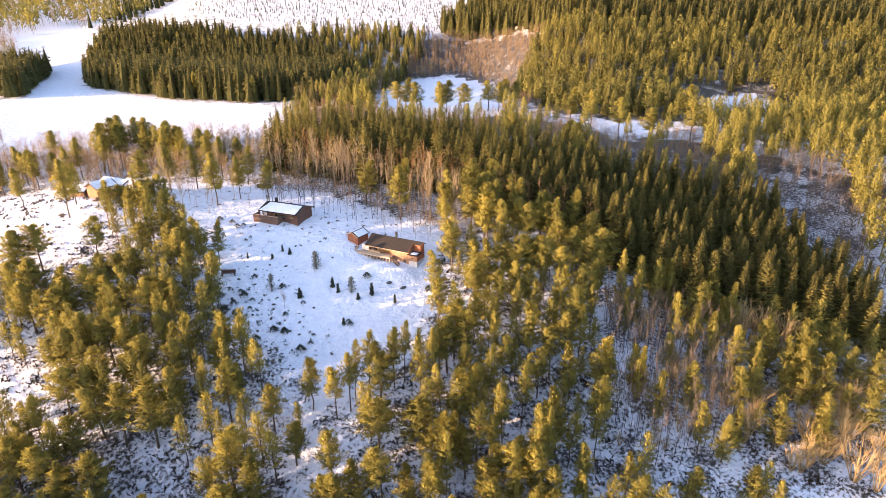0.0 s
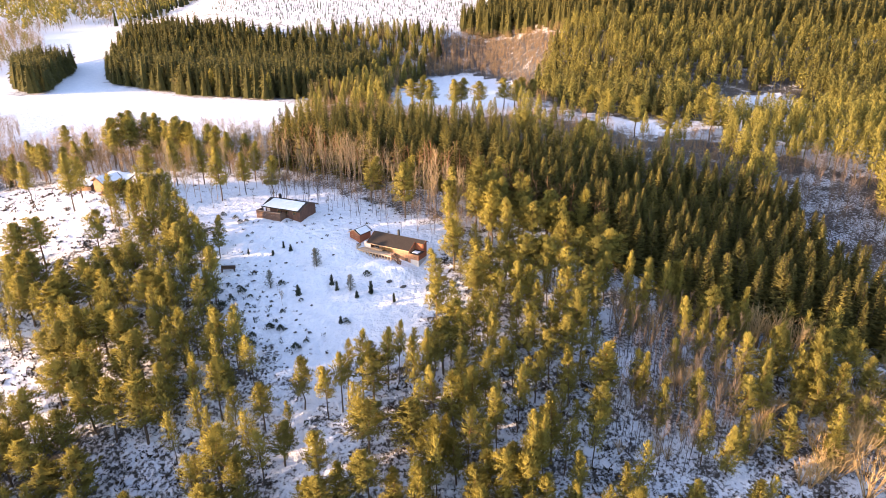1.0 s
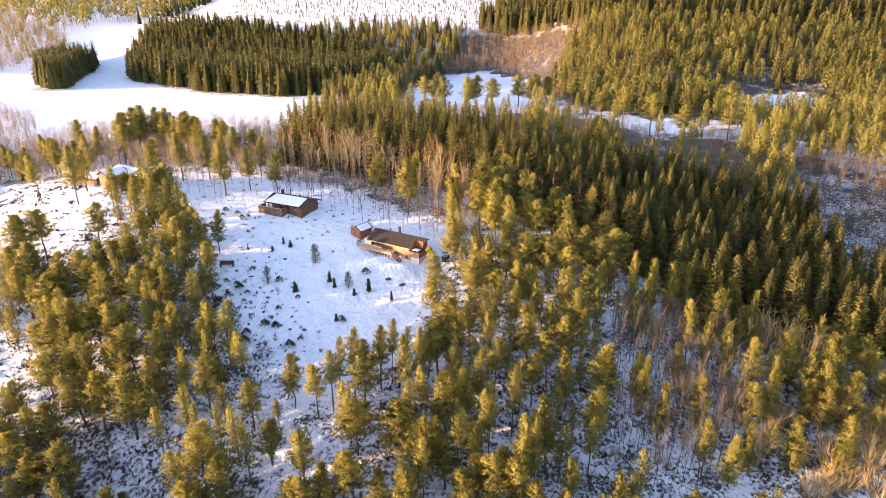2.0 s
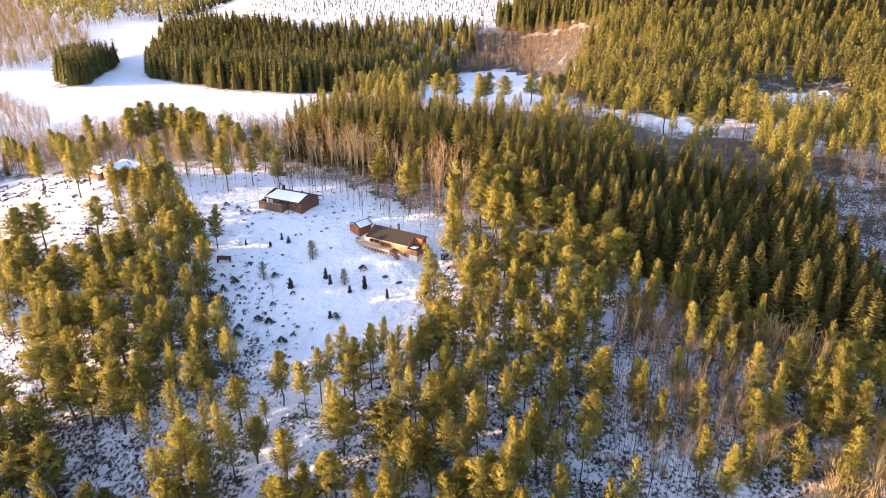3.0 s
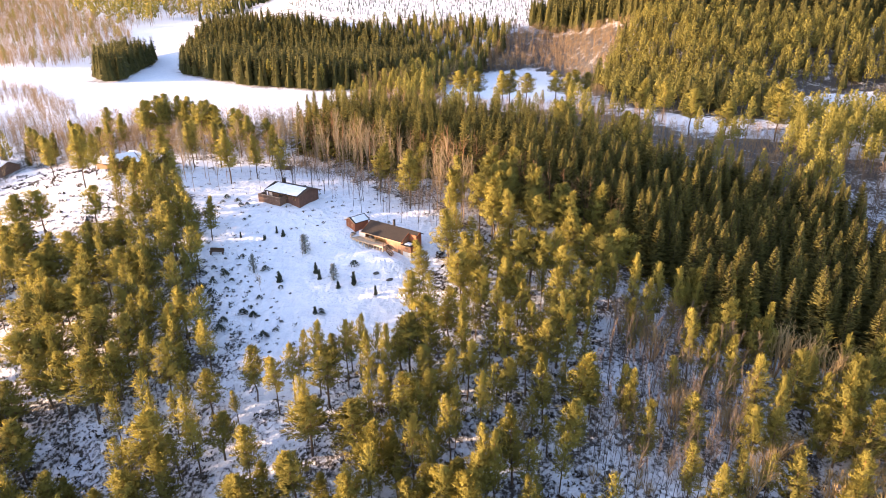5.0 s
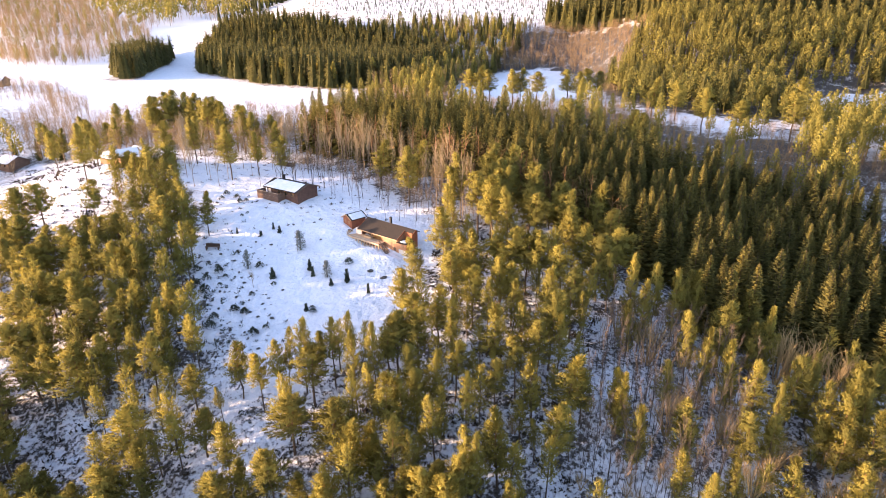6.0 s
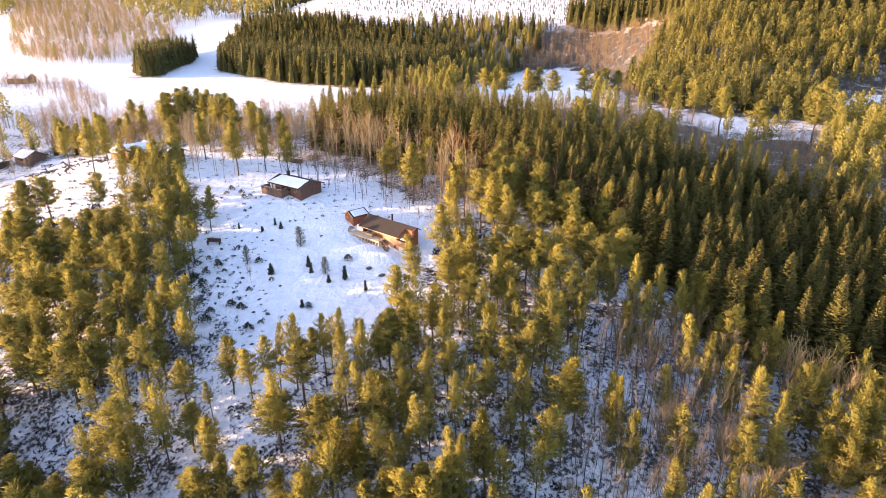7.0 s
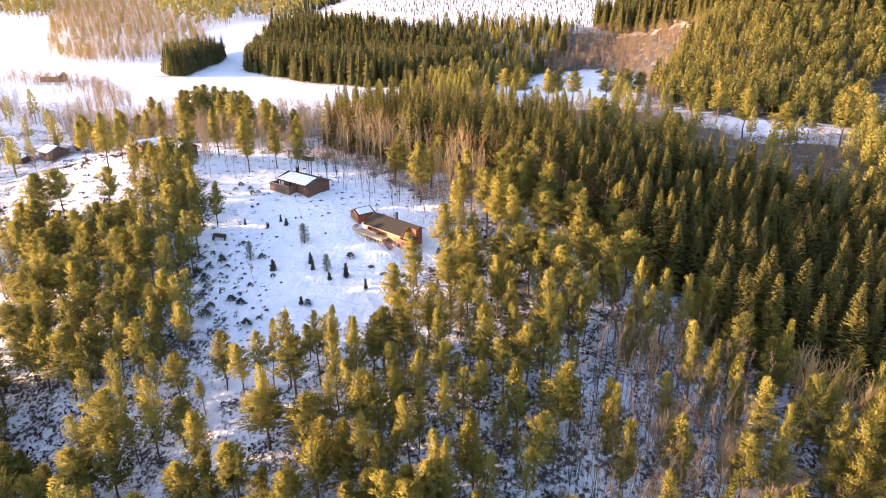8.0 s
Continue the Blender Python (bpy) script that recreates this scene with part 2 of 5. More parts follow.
# ---- the plan: open and wooded areas, in metres ----
CLEARING = [(-49, 122.6), (-44.2, 107.4), (-33.6, 91.9), (-25.8, 81.9), (-19.3, 76.9), (-17.9, 82.7), (-11.6, 85.4), (-4.3, 92.7), (-3, 103), (-2, 114), (0, 130), (-25, 149), (-51, 156), (-75, 157), (-64, 133)]
KNOLL = [(-122, 144), (-130, 158), (-105, 156), (-78, 150), (-68, 138), (-70, 124), (-74, 115), (-82, 113), (-106, 129)]
ALDERS = [(31, 108), (42, 105), (52, 97), (45, 77), (34, 72), (27, 80), (28, 89)]
PLANTATION = [(-52, 168), (-50, 192), (-37, 202), (-13, 193), (1, 191), (16, 184), (30, 174), (42, 169), (58, 165), (72, 160), (85, 154), (84, 134), (88, 118), (85, 100), (72, 104), (58, 109), (49, 106), (43, 119), (35, 123), (27, 134), (14, 139), (5, 149), (-21, 157)]
POCKET = [(88, 180), (108, 180), (113, 165), (104, 143), (94, 118), (90, 118), (86, 136), (86, 160)]
FIELD = [(-420, 330), (-300, 240), (-160, 182), (-125, 195), (-62, 208), (-62, 262), (-85, 280), (-124, 288), (-190, 335), (-215, 372), (-290, 520), (-325, 520), (-245, 398), (-236, 370), (-203, 300), (-210, 290), (-300, 320)]
BOG = [(-28, 250), (-29, 297), (-22, 362), (8, 371), (27, 348), (32, 328), (31, 306), (27, 252), (4, 240)]
BEND = [(53, 233), (55, 241), (67, 239), (80, 231), (76, 213), (66, 214)]
POOL = [(102, 258), (111, 273), (122, 280), (139, 281), (150, 268), (131, 262)]
CLEARCUT = [(-196, 500), (-140, 470), (-82, 445), (-10, 432), (10, 470), (40, 540), (-60, 640), (-230, 620)]
SPRUCE_BLOCK = [(-190, 337), (-124, 292), (-88, 284), (-58, 292), (-50, 330), (-45, 362), (-60, 385), (-110, 408), (-170, 428), (-232, 440), (-216, 380)]
SCRUB_BOG = [(-300, 240), (-173, 171), (-136, 182), (-149, 206), (-200, 248), (-228, 256), (-262, 262)]
SCRUB_SLOPE = [(-24, 366), (8, 377), (38, 360), (43, 336), (50, 348), (62, 372), (44, 400), (6, 428), (-14, 428)]
SPRUCE_CLUMP = [(-208, 294), (-203, 302), (-236, 370), (-245, 395), (-275, 400), (-262, 365), (-230, 318)]

FAR_PINE_LAND = [(34, 300), (45, 262), (62, 243), (92, 236), (110, 248), (160, 240), (300, 200), (330, 326), (200, 340), (110, 352), (60, 371), (46, 350)]
VALLEY_SCRUB = [(-30, 200), (0, 182), (30, 176), (60, 158), (100, 150), (130, 160), (90, 205), (60, 208), (45, 232), (14, 262), (-30, 276), (-60, 262), (-60, 212)]
SHORE_LAND = [(6, 372), (27, 349), (32, 328), (32, 306), (38, 300), (46, 320), (52, 348), (44, 368), (20, 384)]
SUNNY_GLADE = [(-80, 92), (-68, 86), (-56, 78), (-57, 75), (-66, 78), (-80, 84)]
STRIP_LAND = [(-54, 156), (-50, 168), (-21, 158), (5, 150), (12, 136), (2, 126), (-14, 138), (-25, 147)]
TONGUE = [(-35, 95), (-27, 91), (-21, 87), (-18, 76), (-12, 68), (-21, 66), (-26, 75), (-28, 85)]
LOWER_SLOPE = [(-130, 30), (-130, 96), (-84, 84), (-58, 76), (-34, 64), (-20, 54), (-14, 30)]
LOW_GLADE = [(-64, 82), (-55, 79), (-41, 73), (-33, 65), (-42, 63), (-52, 69)]
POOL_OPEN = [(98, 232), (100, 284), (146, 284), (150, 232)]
CREST_LAND = [(-140, 166), (-105, 160), (-76, 160), (-54, 159), (-52, 170), (-48, 188), (-66, 200), (-125, 190), (-158, 180)]

# ---- the ground ----
def heath_and_shade_at(x, y):
    """How much of the brushwood shows: little in the open snow, much under the trees; in places raised to darken for
    shade.
    """
    h = np.full(x.shape, 0.68)
    soft = 1.0 * np.sin(x * 0.9) + 0.8 * np.sin(y * 1.1 + x * 0.3)
    # clear-cut, dip and birch strip: values raised so soil mottles and darkens for shade
    for poly, value in ((LOWER_SLOPE, 0.82), (FAR_PINE_LAND, 1.0), (VALLEY_SCRUB, 1.05), (CLEARING, 0.14), (KNOLL, 0.34), (ALDERS, 0.68), (STRIP_LAND, 0.72), (CREST_LAND, 0.66), (PLANTATION, 0.75), (FIELD, -0.6), (SCRUB_BOG, 0.45), (BOG, -0.3), (BEND, -0.2), (POOL, -0.2), (CLEARCUT, 0.58), (POCKET, 0.78), (SCRUB_SLOPE, 1.05), (SHORE_LAND, 1.05), (SUNNY_GLADE, 0.42), (TONGUE, 0.5), (LOW_GLADE, 0.7)):
        h[inside(poly, x + soft, y + soft)] = value
    edge = bump(x, y, -42, 104, 9, 8) + bump(x, y, -33, 95, 7, 6) + bump(x, y, -26, 84, 6, 6)
    h = np.where(inside(CLEARING, x, y), h + 0.05 * np.clip(edge, 0, 1), h)
    h = np.where((y > 280) & (x < -225) & (h > 0.2), 0.12, h)
    return np.where((y > 460) & (x > -280) & ~inside(CLEARCUT, x, y), np.maximum(h, 0.6), h)


def build_ground():
    u = np.linspace(-1, 1, 321)
    v = np.linspace(0, 1, 391)
    xs = 10 + 105 * np.sinh(3.1 * u) / np.sinh(1.0)
    ys = 30 + 115 * np.sinh(3.9 * v - 0.75) / np.sinh(1.0)
    gx, gy = np.meshgrid(xs, ys)
    gz = height(gx, gy)
    near = smooth(260, 160, gy) * smooth(160, 110, np.abs(gx))
    rough = np.array([noise.noise(Vector((x * 0.35, y * 0.35, 0))) * 0.3 + noise.noise(Vector((x * 0.09, y * 0.09, 7))) * 0.45 for x, y in zip(gx.ravel(), gy.ravel())]).reshape(gx.shape)
    gz = gz + rough * (0.35 + 0.65 * near)
    n, m = gx.shape
    idx = np.arange(n * m).reshape(n, m)
    faces = np.stack([idx[:-1, :-1], idx[:-1, 1:], idx[1:, 1:], idx[1:, :-1]], -1).reshape(-1, 4)
    me = mesh_of("ground", np.stack([gx, gy, gz], -1).reshape(-1, 3), faces, SNOWY, None, True)
    attribute = me.attributes.new("heath_and_shade", "FLOAT", "POINT")
    attribute.data.foreach_set("value", heath_and_shade_at(gx, gy).astype(np.float32).ravel())
    return tagged(new("ground", me), "snow-covered hillside with heather showing through", "ground", kind="structure")


ground = build_ground()


# ---- trees ----
def blades(at, way, length, width, rng, facing=None):
    """Pointed flat sprays of needles: one triangle each, its base at a point and its tip along the way; its flat side looks roughly to facing."""
    at, way = np.asarray(at, float), np.asarray(way, float)
    way = way / np.linalg.norm(way, axis=1, keepdims=True)
    side = np.cross(way, rng.normal(size=way.shape) if facing is None else np.asarray(facing) + rng.normal(size=way.shape) * 0.3)
    side = side / np.linalg.norm(side, axis=1, keepdims=True) * (np.asarray(width) * np.ones(len(at)))[:, None] / 2
    tip = at + way * (np.asarray(length) * np.ones(len(at)))[:, None]
    return np.stack([at - side, at + side, tip], 1).reshape(-1, 3)


def outward(verts, lift=0.45, own=0.3):
    """Turns the sprays of a crown to the outside and gives the soft normals of its clumps: verts, normals."""
    tri = verts.reshape(-1, 3, 3)
    middle = tri.mean(1)
    radial = middle * np.array((1, 1, 0))
    far = np.linalg.norm(radial, axis=1, keepdims=True)
    to = radial / np.maximum(far, 0.35) + np.array((0, 0, lift))
    flat = np.cross(tri[:, 1] - tri[:, 0], tri[:, 2] - tri[:, 0])
    flat = flat / np.maximum(np.linalg.norm(flat, axis=1, keepdims=True), 1e-9)
    turned = (flat * to).sum(1) < 0
    tri = np.where(turned[:, None, None], tri[:, [1, 0, 2]], tri)
    soft = to + own * np.where(turned[:, None], -flat, flat)
    soft = soft / np.linalg.norm(soft, axis=1, keepdims=True)
    return tri.reshape(-1, 3), soft.repeat(3, 0)


def crown_mesh(verts, mat, tone):
    verts, normals = outward(verts)
    return mesh_of("crown", verts, np.arange(len(verts)).reshape(-1, 3), mat, tone, True, normals)


def stick(a, b, ra, rb, sides=4):
    """A tapered stick as triangles."""
    a, b = np.asarray(a, float), np.asarray(b, float)
    way = (b - a) / np.linalg.norm(b - a)
    s = np.cross(way, (0.31, 0.95, 0.07) if abs(way[2]) > 0.5 else (0, 0, 1.0))
    s = s / np.linalg.norm(s)
    t = np.cross(way, s)
    ring = [s * math.cos(2 * math.pi * k / sides) + t * math.sin(2 * math.pi * k / sides) for k in range(sides)]
    out = []
    for k in range(sides):
        p, q = ring[k], ring[(k + 1) % sides]
        out += [a + p * ra, a + q * ra, b + q * rb, a + p * ra, b + q * rb, b + p * rb]
    return np.array(out)


def soup(name, parts, mat, tones=None):
    verts = np.concatenate(parts)
    tone = np.full(len(verts), 0.5) if tones is None else np.concatenate(tones)
    return mesh_of(name, verts, np.arange(len(verts)).reshape(-1, 3), mat, tone)


def trunk_sticks(rng, tall, radius, bend, pieces=4, sides=6):
    points = [np.array((0, 0, -0.8))]
    lean = rng.normal(size=2) * bend
    for k in range(1, pieces + 1):
        f = k / pieces
        points.append(np.array((lean[0] * f * f + rng.normal() * bend * 0.25, lean[1] * f * f + rng.normal() * bend * 0.25, tall * f)))
    out = []
    for k in range(pieces):
        out.append(stick(points[k], points[k + 1], radius * (1 - 0.85 * k / pieces), radius * (1 - 0.85 * (k + 1) / pieces), sides))
    return out, points


def along(points, f):
    """The place on the trunk at the fraction f of its height."""
    k = min(int(f * (len(points) - 1)), len(points) - 2)
    g = f * (len(points) - 1) - k
    return points[k] * (1 - g) + points[k + 1] * g


def pine_meshes(seed, tall=12.0, spread=1.75, base=0.32, limbs=90, needles=8, dome=0.75, size_of=1.0, leaf=None):
    """Scots pine: a bare lower trunk and upswept limbs, each a plume of needle tufts, in a solid uneven crown."""
    rng = np.random.default_rng(seed)
    sticks, points = trunk_sticks(rng, tall * 0.97, 0.12, 0.3, 5)
    at, way, size, tone, facing = [], [], [], [], []
    lop = rng.uniform(0, 6.283, 3)
    up = np.array((0, 0, 1.0))
    for k in range(limbs):
        f = (k + rng.uniform()) / limbs
        a = 2.4 * k + rng.normal() * 0.35
        lump = 1 + 0.18 * math.cos(a - lop[0]) + 0.24 * math.sin(11 * f + lop[1]) * math.cos(2 * a - lop[2])
        if rng.uniform() < 0.1 and f < 0.85:
            continue
        reach = (spread * (1 - f) ** dome * min(1.0, 0.45 + f * 2.6) * rng.uniform(0.55, 1.25) + 0.1) * lump
        root = along(points, min(base + (1 - base) * f * 0.96, 0.98))
        out = np.array((math.cos(a), math.sin(a), 0.0))
        side = np.array((-out[1], out[0], 0.0))
        end = root + out * reach + up * (0.1 + 0.7 * f) * reach
        if k % 4 == 0 and f < 0.5:
            sticks.append(stick(root, end, 0.028, 0.008, 3))
        shade = rng.uniform(0.15, 0.8)
        for g in ((0.35, 0.65, 0.85, 1.0) if reach > 0.8 else (0.5, 1.0)):
            c = root + (end - root) * g + side * rng.normal() * 0.22 * reach * g + up * 0.1 * g * g * reach
            aim = out * 0.5 + up * (0.55 + 0.35 * f)
            d = aim + rng.normal(size=(needles, 3)) * 0.36
            at.append(c - d * 0.15 + rng.normal(size=(needles, 3)) * 0.14 * size_of), way.append(d), facing.append(np.repeat((out + up * 0.4)[None], needles, 0))
            size.append(0.42 * size_of * rng.uniform(0.65, 1.3, needles)), tone.append(shade + 0.12 * (g - 0.7) + rng.normal(size=needles) * 0.05)
    c = along(points, 0.95)
    d = rng.normal(size=(12, 3)) * 0.25 + up
    at.append(np.repeat(c[None], 12, 0)), way.append(d), facing.append(rng.normal(size=(12, 3))), size.append(rng.uniform(0.3, 0.7, 12)), tone.append(np.full(12, 0.65))
    for f in rng.uniform(0.3 * base, base, 7):
        a = along(points, f)
        d = rng.normal(size=3) * np.array((1, 1, 0.2))
        sticks.append(stick(a, a + d / np.linalg.norm(d) * rng.uniform(0.4, 1.1), 0.02, 0.006, 3))
    size = np.concatenate(size)
    verts = blades(np.concatenate(at), np.concatenate(way), size, 0.115 * size_of, rng, np.concatenate(facing))
    return soup("trunk", sticks, PINE_BARK), crown_mesh(verts, leaf or PINE, np.clip(np.concatenate(tone), 0, 1).repeat(3))


def spruce_meshes(seed, tall=13.5, spread=2.1, boughs=215, sprays=2, broad=1.0):
    """Norway spruce: a full pointed cone of drooping boughs all the way up, each with a herringbone of side sprays."""
    rng = np.random.default_rng(seed)
    sticks, points = trunk_sticks(rng, tall * 0.97, 0.16, 0.12)
    at, way, size, wide, tone, facing = [], [], [], [], [], []
    turn = 0.0
    bulge = rng.uniform(0, 6.283)
    for k in range(boughs):
        f = 0.05 + 0.93 * ((k + rng.uniform()) / boughs) ** 1.1
        turn += 2.4 + rng.normal() * 0.35
        r = (min(spread * (1 - f) ** 0.88, 0.8 * spread) + 0.05) * rng.uniform(0.75, 1.12) * (1 + 0.08 * math.cos(turn - bulge))
        c = along(points, min(f, 0.985))
        out = np.array((math.cos(turn), math.sin(turn), 0))
        side = np.array((-out[1], out[0], 0))
        droop = -0.3 + 1.15 * f
        d = out + np.array((0, 0, droop))
        shade = rng.uniform(0.1, 0.65)
        look_to = out * 0.8 + np.array((0, 0, 0.6))
        facing.append(look_to), at.append(c + out * 0.1 * r), way.append(d), size.append(r * 0.95), wide.append((0.26 * r + 0.1) * broad), tone.append(shade)
        for i in range(sprays):
            g = 0.3 + 0.55 * i / max(1, sprays - 1)
            for s in (-1, 1):
                facing.append(look_to), at.append(c + d * r * g)
                way.append(out * 0.85 + side * s * 0.75 + np.array((0, 0, droop + 0.02 + rng.normal() * 0.18)))
                size.append(r * (0.55 - 0.28 * g) + 0.15), wide.append((0.15 * r + 0.09) * broad), tone.append(min(1.0, shade + 0.25 + 0.1 * g))
    facing.append(rng.normal(size=3))
    at.append(along(points, 0.93)), way.append(np.array((0, 0, 1.0))), size.append(tall * 0.085), wide.append(0.12), tone.append(0.7)
    verts = blades(at, way, size, wide, rng, np.array(facing))
    return soup("trunk", sticks, SPRUCE_BARK), crown_mesh(verts, SPRUCE, np.repeat(tone, 3))


def bare_meshes(seed, tall=10.0, limbs=16, twigs=9, spread=0.5, stem=0.09, skin=None, leaf=None):
    """A leafless birch or alder: a trunk, rising limbs and a haze of fine twigs."""
    rng = np.random.default_rng(seed)
    sticks, points = trunk_sticks(rng, tall, stem, 0.4, 4, 5)
    at, way, size = [], [], []
    for i in range(limbs):
        f = rng.uniform(0.3, 0.96)
        a = rng.uniform(0, 6.28)
        c = along(points, f)
        d = np.array((math.cos(a) * spread, math.sin(a) * spread, 1.0)) * (1 - f * 0.75) * tall * 0.36
        sticks.append(stick(c, c + d, stem * 0.32, 0.01, 3))
        for k in range(twigs):
            g = rng.uniform(0.2, 1)
            at.append(c + d * g)
            way.append(d / np.linalg.norm(d) + rng.normal(size=3) * 0.32)
            size.append(rng.uniform(0.5, 1.3) * tall * 0.075)
    verts = blades(at, way, size, 0.026, rng)
    return soup("trunk", sticks, skin or BIRCH_BARK), mesh_of("crown", verts, np.arange(len(verts)).reshape(-1, 3), leaf or TWIG, rng.uniform(0.2, 0.8, len(at)).repeat(3))


def fan_meshes(seed, tall=8.0, stems=9, spread=0.42, skin=None):
    """A leafless many-stemmed tree: stems that fan out from the foot and fork twice into fine rising twigs."""
    rng = np.random.default_rng(seed)
    sticks, at, way, size = [], [], [], []
    for i in range(stems):
        a = 2.4 * i + rng.normal() * 0.3
        lean = spread * math.sqrt((i + 0.5) / stems) * 1.5
        d = np.array((math.cos(a) * lean, math.sin(a) * lean, 1.0))
        d = d / np.linalg.norm(d)
        foot = np.array((math.cos(a) * 0.2, math.sin(a) * 0.2, -0.4))
        fork = foot + d * tall * rng.uniform(0.3, 0.5)
        sticks.append(stick(foot, fork, 0.075, 0.05, 4))
        for j in range(3):
            e = d + rng.normal(size=3) * np.array((0.2, 0.2, 0.06))
            e = e / np.linalg.norm(e)
            tip = fork + e * tall * rng.uniform(0.22, 0.36)
            sticks.append(stick(fork, tip, 0.044, 0.024, 3))
            for k in range(3):
                g = e + rng.normal(size=3) * np.array((0.3, 0.3, 0.12))
                c = fork + (tip - fork) * (0.4 + 0.3 * k)
                end = c + g * tall * rng.uniform(0.1, 0.2)
                sticks.append(stick(c, end, 0.022, 0.009, 3))
                for m in range(3):
                    at.append(c + (end - c) * rng.uniform(0.2, 1.0)), way.append(g + rng.normal(size=3) * 0.4), size.append(tall * rng.uniform(0.03, 0.07))
    verts = blades(at, way, size, 0.02, rng)
    return soup("trunk", sticks, skin or BIRCH_BARK), mesh_of("crown", verts, np.arange(len(verts)).reshape(-1, 3), TWIG, rng.uniform(0.2, 0.8, len(at)).repeat(3))


PINES = [pine_meshes(11 + k, 12.0, s, b, n, 11, d) for k, (s, b, n, d) in enumerate(((1.95, 0.32, 104, 0.92), (1.85, 0.40, 92, 0.68), (2.0, 0.27, 110, 1.0), (1.9, 0.36, 98, 0.78), (1.8, 0.46, 84, 0.6)))]
BROAD_PINES = [pine_meshes(51 + k, 12.0, s, b, n, 12, d) for k, (s, b, n, d) in enumerate(((1.95, 0.34, 112, 0.7), (1.85, 0.44, 100, 0.5), (2.05, 0.32, 118, 0.8)))]
SLIM_PINES = [pine_meshes(61 + k, 12.0, s, b, n, 10, 0.95) for k, (s, b, n) in enumerate(((1.95, 0.32, 82), (1.75, 0.46, 66), (1.9, 0.38, 72)))]
FULL_PINES = [pine_meshes(81 + k, 12.0, s, b, n, 10, d) for k, (s, b, n, d) in enumerate(((1.95, 0.16, 122, 0.85), (1.8, 0.24, 110, 0.7), (2.05, 0.12, 130, 0.95)))]
LIGHT_PINES = [pine_meshes(91 + k, 12.0, s, b, n, 4, 0.7, 1.5) for k, (s, b, n) in enumerate(((2.0, 0.28, 65), (1.8, 0.36, 60), (2.2, 0.32, 68), (1.8, 0.26, 66)))]
YOUNG_PINE = pine_meshes(29, 4.0, 0.85, 0.1, 60, 7, 0.8, 0.8, FROSTED)
SPRUCES = [spruce_meshes(41 + k, 13.5, s, n) for k, (s, n) in enumerate(((2.5, 290), (2.2, 270), (2.7, 300), (2.35, 280)))]
LIGHT_SPRUCES = [spruce_meshes(46 + k, 13.5, s, n, 2, 1.5) for k, (s, n) in enumerate(((2.5, 110), (2.25, 100), (2.7, 115)))]
BARES = [bare_meshes(71 + k, 10.0, n, t, s, w) for k, (n, t, s, w) in enumerate(((26, 20, 0.40, 0.065), (18, 15, 0.32, 0.055), (30, 22, 0.5, 0.065), (12, 9, 0.26, 0.055)))]
POLES = [bare_meshes(76 + k, 12.0, n, 4, 0.7, 0.12, PINE_BARK) for k, n in enumerate((9, 6, 12))]
ALDER_TREES = [bare_meshes(81 + k, 10.0, n, t, s, w, ALDER_BARK, ALDER_TWIG) for k, (n, t, s, w) in enumerate(((14, 9, 0.3, 0.055), (18, 8, 0.38, 0.06), (11, 8, 0.22, 0.05)))]


FANS = [fan_meshes(201 + k, 8.0, n, s, WILLOW_BARK) for k, (n, s) in enumerate(((15, 0.27), (13, 0.22), (17, 0.33)))]


def plant(name, meshes, x, y, scale, turn, label, category, group, wide=1.0, lean=0.0):
    """One tree on the ground: an Empty at its foot with trunk and crown."""
    m = pose(x, y, float(height(x, y)), lean * math.cos(turn * 7), lean * math.sin(turn * 5), math.degrees(turn)) @ Matrix.Diagonal((scale * wide, scale * wide, scale, 1))
    tree = thing(name, m, label, category, group)
    part("trunk", meshes[0], None, tree)
    part("crown", meshes[1], None, tree)
    return tree


def forest(name, points, variants, low, high, label, mat, seed, category="forest", tones=(-0.15, 0.5)):
    """Many trees that nobody could count, as one object."""
    rng = np.random.default_rng(seed)
    pick = rng.integers(0, len(variants), len(points))
    all_verts, all_tone, all_normals = [], [], []
    for k, (verts, tone, *soft) in enumerate(variants):
        p = points[pick == k]
        if not len(p):
            continue
        a = rng.uniform(0, 6.283, len(p))
        s = rng.uniform(low, high, len(p))
        w = s * rng.uniform(0.75, 1.25, len(p))
        ca, sa = np.cos(a)[:, None], np.sin(a)[:, None]
        x = (verts[None, :, 0] * ca - verts[None, :, 1] * sa) * w[:, None] + p[:, :1]
        y = (verts[None, :, 0] * sa + verts[None, :, 1] * ca) * w[:, None] + p[:, 1:]
        z = verts[None, :, 2] * s[:, None] + height(p[:, 0], p[:, 1])[:, None]
        all_verts.append(np.stack([x, y, z], -1).reshape(-1, 3))
        if soft:
            n = soft[0]
            all_normals.append(np.stack([n[None, :, 0] * ca - n[None, :, 1] * sa, n[None, :, 0] * sa + n[None, :, 1] * ca, np.repeat(n[None, :, 2], len(p), 0)], -1).reshape(-1, 3))
        all_tone.append(np.clip(tone[None, :] * 0.55 + rng.uniform(*tones, len(p))[:, None], 0, 1).ravel())
    verts = np.concatenate(all_verts)
    me = mesh_of(name, verts, np.arange(len(verts)).reshape(-1, 3), mat, np.concatenate(all_tone), False, np.concatenate(all_normals) if all_normals else None)
    return tagged(new(name, me), label, category, kind="stuff")


